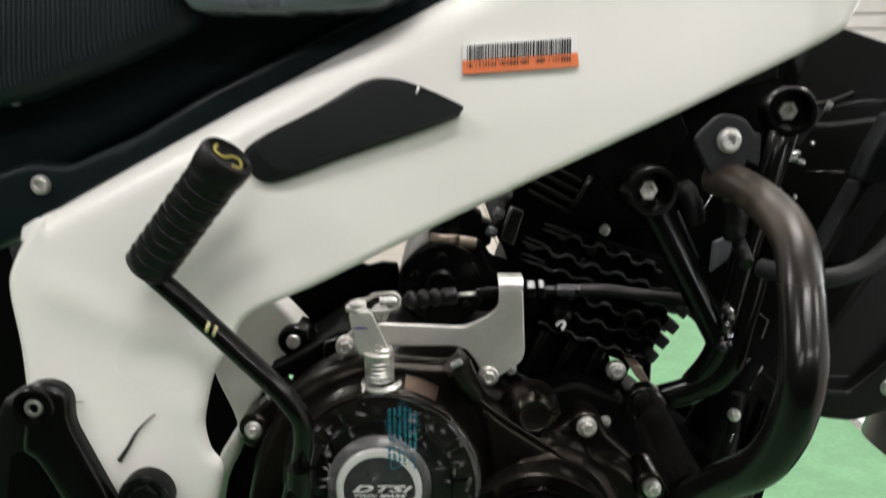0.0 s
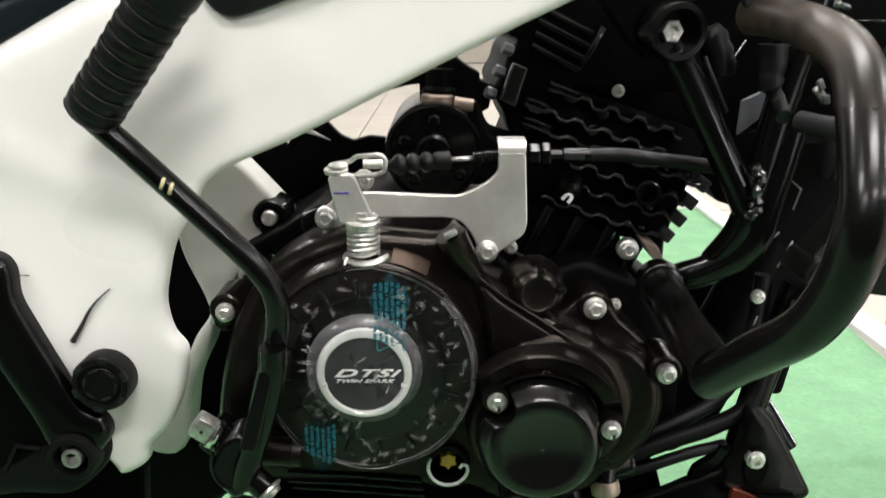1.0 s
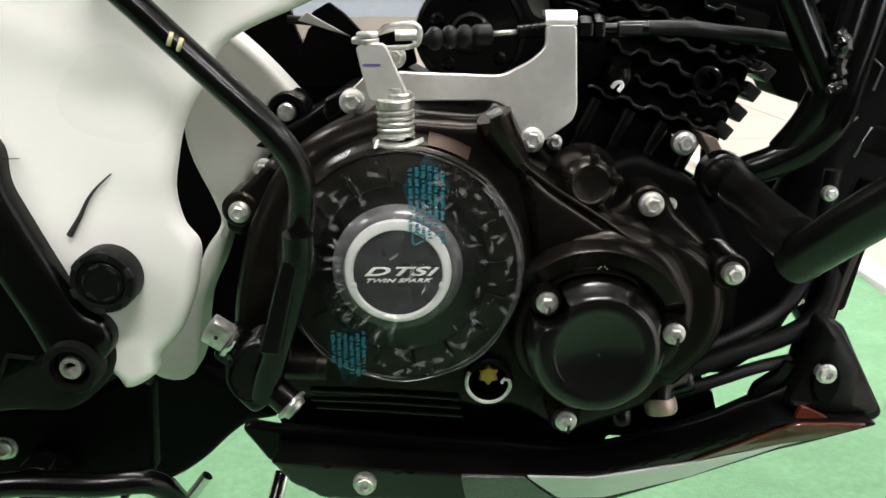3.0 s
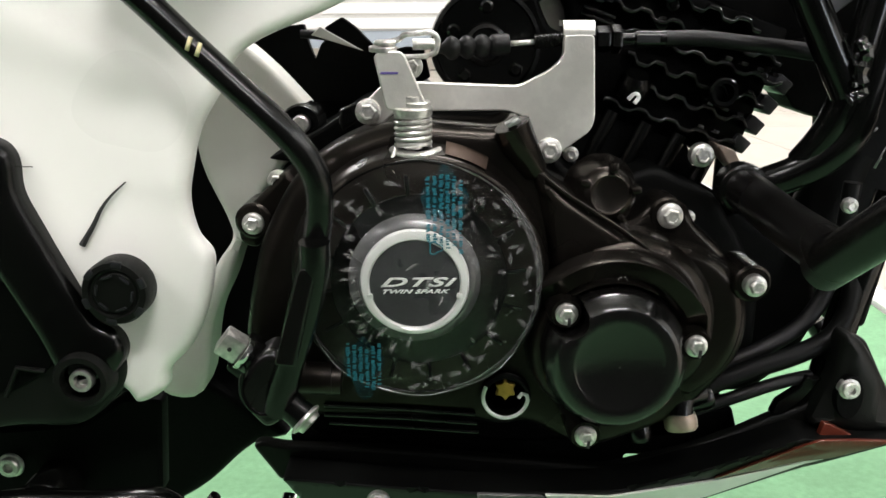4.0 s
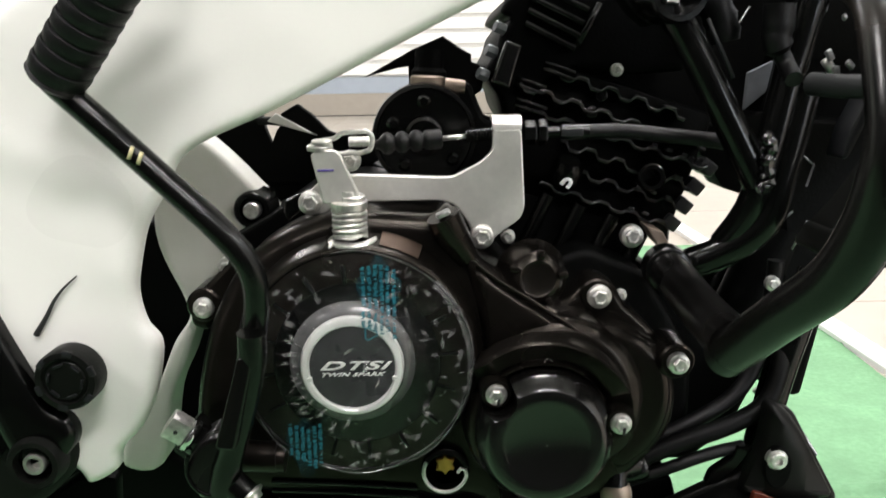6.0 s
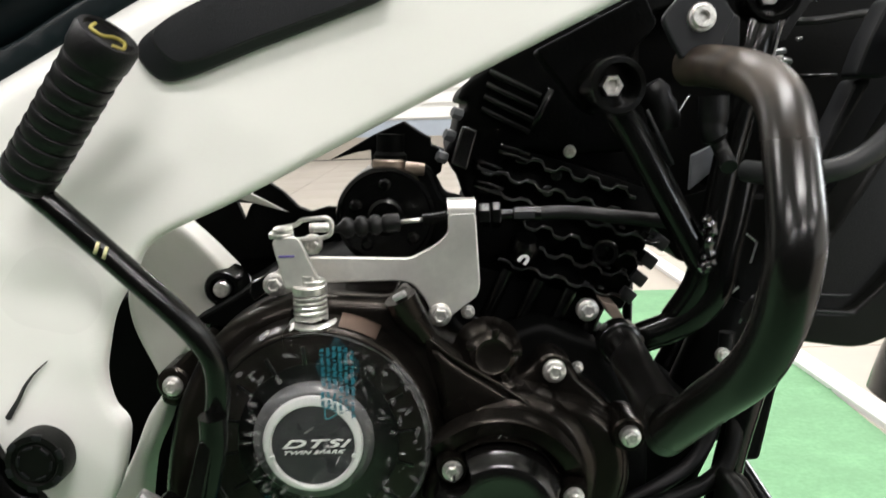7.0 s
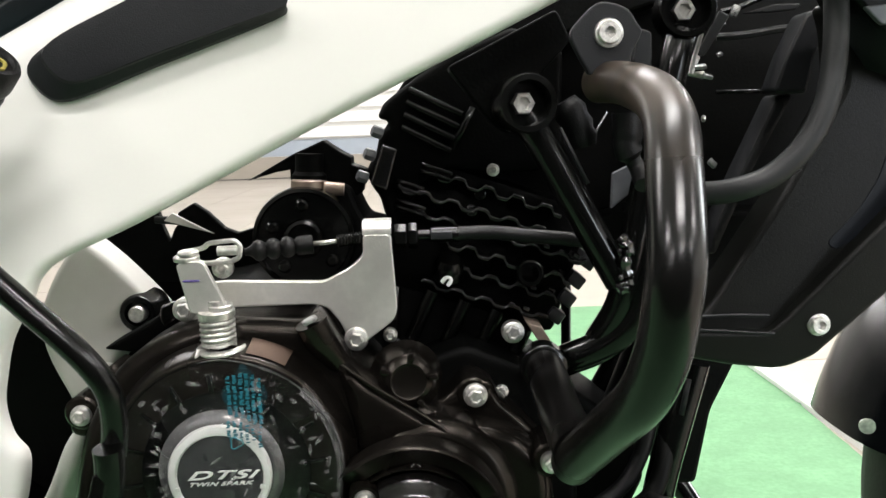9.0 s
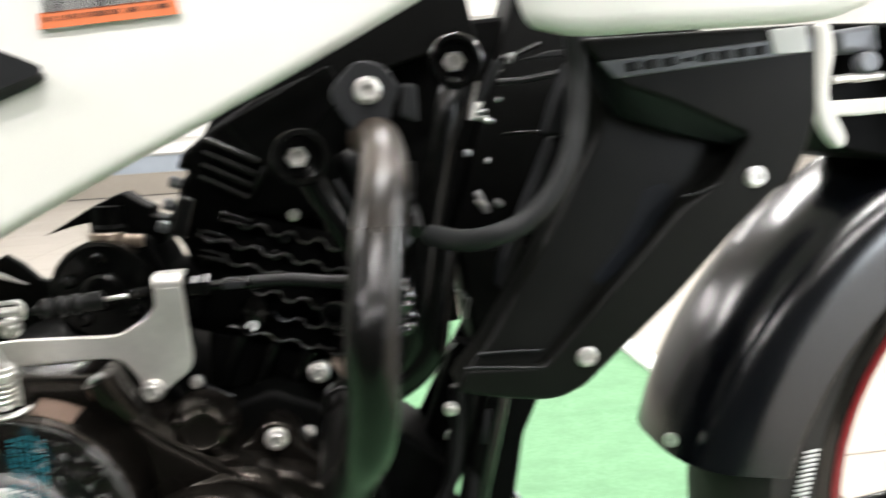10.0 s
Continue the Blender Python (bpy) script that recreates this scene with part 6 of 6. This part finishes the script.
part("tank_cowl", cowl_skin(), WHITE, bike, "glossy white tank cowl", 60)
head_tube = part("steering_head", slab(rounded([(0.423, 0.617), (0.497, 0.614), (0.499, 0.527), (0.446, 0.538), (0.429, 0.556)], 0.003), 0.53, 0.62, 0.003, 3), DEEP, bike, "dark steering head behind the shroud")
part("pale_strip", slab(curve_through([(0.413, 0.613), (0.419, 0.613), (0.422, 0.598), (0.42, 0.586), (0.419, 0.574), (0.423, 0.563), (0.43, 0.548), (0.425, 0.542), (0.416, 0.553), (0.412, 0.567), (0.413, 0.583), (0.414, 0.599)], 3), 0.505, 0.513, 0.002, 3), WHITE_MATT, head_tube, "pale plastic guide strip")
part("clamp_block", slab(rounded([(0.43, 0.611), (0.454, 0.613), (0.457, 0.597), (0.432, 0.597)], 0.003), 0.515, 0.54, 0.003, 3), BADGEGREY, head_tube, "grey clamp block")
part("white_band", slab(rounded([(0.425, 0.57), (0.47, 0.57), (0.47, 0.561), (0.441, 0.56), (0.425, 0.561)], 0.002), 0.512, 0.53, 0.002, 2), WHITE_MATT, head_tube)
for q, w in (((0.432, 0.582), 0.012), ((0.447, 0.582), 0.018)):
    part("clamp_bar", tube([(q[0] - w / 2, 0.513, q[1]), (q[0] + w / 2, 0.513, q[1] + 0.001)], 0.0026, 10), ZINC, head_tube)
part("clamp_knob", lathe([(0.0065, -0.004), (0.0065, 0.004), (0.005, 0.0055), (0.0001, 0.0055)], (0.447, 0.515, 0.591), sides=20), BADGEGREY, head_tube)

# front mudguard, fork leg and wheel
WX, WY, WZ = 0.665, 0.60, 0.285


def smoothed_line(pts, n):
    q = curve_through(pts, n, False)
    for _ in range(40):
        q = [q[0]] + [(a + b * 2 + c) / 4 for a, b, c in zip(q, q[1:], q[2:])] + [q[-1]]
    return q


def mudguard():
    bm = bmesh.new()
    spine = smoothed_line([(0.340, 0.600, 0.338), (0.348, 0.600, 0.369), (0.368, 0.600, 0.413), (0.401, 0.600, 0.460), (0.440, 0.600, 0.500), (0.482, 0.600, 0.532), (0.533, 0.600, 0.556), (0.598, 0.600, 0.574)], 6)
    shells = []
    for inner in (0.0, 0.003):
        rows_ = []
        for p in spine:
            out = p - Vector((WX, WY, WZ))
            out.y = 0
            out.normalize()
            line = []
            for j in range(49):
                a = -150 + 300 * j / 48
                b = radians(max(-90, min(90, a)))
                skirt = 0.026 * max(0.0, abs(a) - 90) / 60
                side = math.copysign(abs(math.sin(b)) ** 0.72, b)
                line.append(bm.verts.new(p + Vector((0, (0.066 - inner) * side, 0)) - out * (inner + 0.045 * (1 - max(0.0, math.cos(b)) ** 0.72) + skirt)))
            rows_.append(line)
        shells.append(rows_)
    outer, inside = shells
    m, n = len(outer), len(outer[0])
    for r in range(m - 1):
        for c in range(n - 1):
            bm.faces.new((outer[r][c], outer[r][c + 1], outer[r + 1][c + 1], outer[r + 1][c]))
            bm.faces.new((inside[r][c], inside[r + 1][c], inside[r + 1][c + 1], inside[r][c + 1]))
        for c in (0, n - 1):
            bm.faces.new((outer[r][c], outer[r + 1][c], inside[r + 1][c], inside[r][c]))
    for r in (0, m - 1):
        for c in range(n - 1):
            bm.faces.new((outer[r][c], outer[r][c + 1], inside[r][c + 1], inside[r][c]))
    return bm


guard = part("front_mudguard", mudguard(), GUARD, bike, "satin black front mudguard", 50)
part("rivet_hole", lathe([(0.0048, 0), (0.0048, 0.002), (0.0001, 0.002)], (0.334, 0.545, 0.358), (-0.5, -1, 0), 16), ZINC, guard)
wheel = part("front_wheel", lathe([(0.225, -0.045), (0.262, -0.052), (0.281, -0.040), (0.290, -0.018), (0.292, 0.0), (0.290, 0.018), (0.281, 0.040), (0.262, 0.052), (0.225, 0.045)], (WX, WY, WZ), sides=96, caps=False), TYRE, bike, "black front tyre on a dark rim")
part("rim", lathe([(0.201, -0.036), (0.213, -0.042), (0.226, -0.046), (0.228, 0.0), (0.226, 0.046), (0.213, 0.042), (0.201, 0.036), (0.199, 0.0), (0.201, -0.036)], (WX, WY, WZ), sides=80, caps=False), BLACK, wheel)
part("rim_stripe", lathe([(0.2030, 0.0375), (0.2115, 0.0418), (0.2118, 0.0426), (0.2026, 0.0381)], (WX, WY, WZ), sides=80, caps=False), RIMRED, wheel, "red rim stripe")
fork = part("fork_leg", tube([(0.655, 0.50, 0.26), (0.60, 0.50, 0.38), (0.50, 0.50, 0.60), (0.46, 0.50, 0.69)], [0.022, 0.024, 0.024, 0.024], 24), BLACK, bike, "black fork leg")
part("hub", lathe([(0.03, -0.06), (0.045, -0.05), (0.045, 0.05), (0.03, 0.06)], (WX, WY, WZ), sides=32), BLACK, wheel)
for k in range(6):
    a = radians(60 * k + 12)
    for s in (-0.12, 0.12):
        part("spoke", tube([(WX + 0.04 * math.cos(a), WY, WZ + 0.04 * math.sin(a)), (WX + 0.204 * math.cos(a + s), WY - 0.01, WZ + 0.204 * math.sin(a + s))], [0.010, 0.007], 10), BLACK, wheel)
for k in range(11):
    q = Vector((0.433, 0.547, 0.338)).lerp(Vector((0.425, 0.547, 0.305)), k / 10)
    part("label_bar", block(q, (0.0105, 0.0008, 0.0016), 0, (0, -8, 0)), PAPER, wheel)

# belly pan
PAN_EDGE = [(-0.109, 0.275), (-0.059, 0.270), (-0.004, 0.265), (0.068, 0.266), (0.113, 0.278), (0.162, 0.295), (0.172, 0.293), (0.217, 0.293)]


def under_turn(bm, k=0.82):
    """Leans the skin below the pan's edge line inward, so that it faces the floor."""
    xs, zs = [p[0] for p in PAN_EDGE], [p[1] for p in PAN_EDGE]
    for v in bm.verts:
        drop = max(0.0, float(np.interp(v.co.x, xs, zs)) - v.co.z - 0.001)
        dy = k * drop / (1 - 0.40 * k)
        v.co += Vector((2.6 * (v.co.x + 0.01) * dy, dy, -0.40 * dy))
    return bm


pan = part("belly_pan", slab(rounded([(-0.128, 0.281), (-0.123, 0.284), (-0.109, 0.281), (-0.061, 0.279), (0.029, 0.270), (0.065, 0.266), (0.109, 0.277), (0.137, 0.288), (0.155, 0.297), (0.171, 0.302), (0.178, 0.312), (0.183, 0.325), (0.187, 0.344), (0.199, 0.340), (0.208, 0.323), (0.228, 0.287), (0.224, 0.282), (0.202, 0.282), (0.184, 0.285), (0.171, 0.283), (0.120, 0.263), (0.072, 0.250), (-0.003, 0.249), (-0.062, 0.254), (-0.114, 0.260), (-0.117, 0.265)], 0.004), 0.489, 0.4955, 0.0025, 3), PLASTIC, bike, "matt black belly pan with red and white decals")
part("side_skin", under_turn(slab(rounded([(-0.109, 0.275), (-0.059, 0.270), (-0.004, 0.265), (0.068, 0.266), (0.113, 0.278), (0.162, 0.295), (0.172, 0.293), (0.192, 0.293), (0.214, 0.293), (0.178, 0.279), (0.115, 0.254), (0.075, 0.239), (-0.080, 0.241), (-0.097, 0.255)], 0.004), 0.466, 0.492, 0.0025, 3, grid=0.004)), GLOSSPAN, pan)
part("nose", slab(rounded([(0.169, 0.294), (0.180, 0.323), (0.182, 0.348), (0.193, 0.343), (0.204, 0.326), (0.222, 0.292), (0.197, 0.289), (0.179, 0.294)], 0.006), 0.4755, 0.492, 0.010, 5), PLASTIC, pan)
part("hose_guard", slab(rounded([(0.152, 0.297), (0.155, 0.305), (0.166, 0.313), (0.169, 0.320), (0.173, 0.318), (0.178, 0.319), (0.169, 0.306), (0.159, 0.298)], 0.002), 0.488, 0.4935, 0.001, 2), BLACK, pan)
part("white_stripe", under_turn(slab(rounded([(0.028, 0.265), (0.061, 0.263), (0.119, 0.271), (0.149, 0.277), (0.174, 0.283), (0.114, 0.258), (0.071, 0.245), (0.046, 0.245)], 0.002), 0.4640, 0.4660, 0.0003, 1, grid=0.004)), PANWHITE, pan)
part("red_stripe", under_turn(slab(rounded([(0.116, 0.272), (0.157, 0.290), (0.169, 0.295), (0.189, 0.295), (0.206, 0.294), (0.176, 0.283), (0.149, 0.278)], 0.002), 0.4640, 0.4660, 0.0003, 1, grid=0.004)), RED, pan)
part("red_flash", slab(rounded([(0.172, 0.292), (0.174, 0.300), (0.178, 0.299), (0.193, 0.291), (0.184, 0.291)], 0.001), 0.4735, 0.4770, 0.0003, 1), RED, pan)
ox, oy, oz = (0.186, 0.474, 0.314)
# The hole's darkness is a black oval laid on the nose.
part("slot", slab([Vector(p) for p in ellipse(ox, oz, 0.0072, 0.0122)], 0.4735, 0.478, 0.0006, 2), DEEP, pan)
bolt(pan, (0.185, 0.474, 0.319), 0.56, 0, "socket")
part("faded_stripe", under_turn(slab(rounded([(-0.007, 0.266), (0.027, 0.264), (0.043, 0.245), (-0.004, 0.246)], 0.002), 0.4640, 0.4660, 0.0003, 1, grid=0.004)), FADED, pan)
bolt(pan, (-0.058, 0.463, 0.262), 0.6, 0, "socket")

part("sump", slab(rounded([(-0.110, 0.279), (0.030, 0.276), (0.073, 0.283), (0.138, 0.293), (0.142, 0.278), (0.114, 0.265), (0.095, 0.259), (0.093, 0.264), (0.079, 0.265), (0.077, 0.255), (0.031, 0.253), (-0.070, 0.258), (-0.107, 0.262)], 0.002), 0.506, 0.56, 0.001, 2), DEEP, bike, "black sump and exhaust box under the engine")

for line_ in ([(-0.108, 0.271), (-0.0905, 0.270), (-0.0905, 0.264), (-0.107, 0.265)], [(-0.088, 0.269), (-0.077, 0.269), (-0.079, 0.2655), (-0.085, 0.2650)], [(-0.0145, 0.2655), (-0.0045, 0.2645), (-0.009, 0.2600)]):
    part("sump_boss", slab(rounded(line_, 0.0012), 0.502, 0.507, 0.0008, 2), EDGING, engine, "pale cast boss under the sump")

# hoses and caps below the filter
part("coolant_hose", tube(curve_through([(0.105, 0.482, 0.311), (0.116, 0.484, 0.317), (0.139, 0.488, 0.324), (0.165, 0.492, 0.331), (0.185, 0.497, 0.340), (0.194, 0.502, 0.355), (0.199, 0.510, 0.372)], 5, False), 0.0053, 14), GLOSSPAN, bike, "black rubber coolant hose")
part("thin_hose", tube(curve_through([(0.122, 0.497, 0.320), (0.149, 0.500, 0.331), (0.172, 0.505, 0.344), (0.184, 0.508, 0.363), (0.190, 0.510, 0.389), (0.192, 0.510, 0.420)], 5, False), 0.0046, 12), RUBBER, bike)
part("thin_hose", tube(curve_through([(0.098, 0.488, 0.297), (0.128, 0.488, 0.307), (0.154, 0.490, 0.315), (0.174, 0.495, 0.317)], 5, False), 0.0036, 10), RUBBER, bike)
part("hose_union", lathe([(0.0075, 0), (0.0078, 0.004), (0.0078, 0.010), (0.0068, 0.012), (0.0001, 0.012)], (0.105, 0.482, 0.310), (0.9, 0, 0.25), 20), BLACK, bike)
part("elbow", tube(curve_through([(0.109, 0.480, 0.315), (0.099, 0.474, 0.315), (0.097, 0.470, 0.307)], 4, False), 0.0072, 16), BLACK, bike)
part("drain_cap", lathe([(0.0078, -0.004), (0.0084, -0.001), (0.0084, 0.003), (0.0072, 0.0045), (0.0001, 0.0045)], (0.098, 0.470, 0.3035), (0.1, -0.3, -1), 20), COPPER, bike, "copper brown drain cap")
part("drain_cap", lathe([(0.0062, -0.006), (0.0066, 0), (0.0066, 0.005), (0.0056, 0.0065), (0.0001, 0.0065)], (0.080, 0.482, 0.293), (0.1, -0.3, -1), 20), BLACK, bike, "black drain cap")
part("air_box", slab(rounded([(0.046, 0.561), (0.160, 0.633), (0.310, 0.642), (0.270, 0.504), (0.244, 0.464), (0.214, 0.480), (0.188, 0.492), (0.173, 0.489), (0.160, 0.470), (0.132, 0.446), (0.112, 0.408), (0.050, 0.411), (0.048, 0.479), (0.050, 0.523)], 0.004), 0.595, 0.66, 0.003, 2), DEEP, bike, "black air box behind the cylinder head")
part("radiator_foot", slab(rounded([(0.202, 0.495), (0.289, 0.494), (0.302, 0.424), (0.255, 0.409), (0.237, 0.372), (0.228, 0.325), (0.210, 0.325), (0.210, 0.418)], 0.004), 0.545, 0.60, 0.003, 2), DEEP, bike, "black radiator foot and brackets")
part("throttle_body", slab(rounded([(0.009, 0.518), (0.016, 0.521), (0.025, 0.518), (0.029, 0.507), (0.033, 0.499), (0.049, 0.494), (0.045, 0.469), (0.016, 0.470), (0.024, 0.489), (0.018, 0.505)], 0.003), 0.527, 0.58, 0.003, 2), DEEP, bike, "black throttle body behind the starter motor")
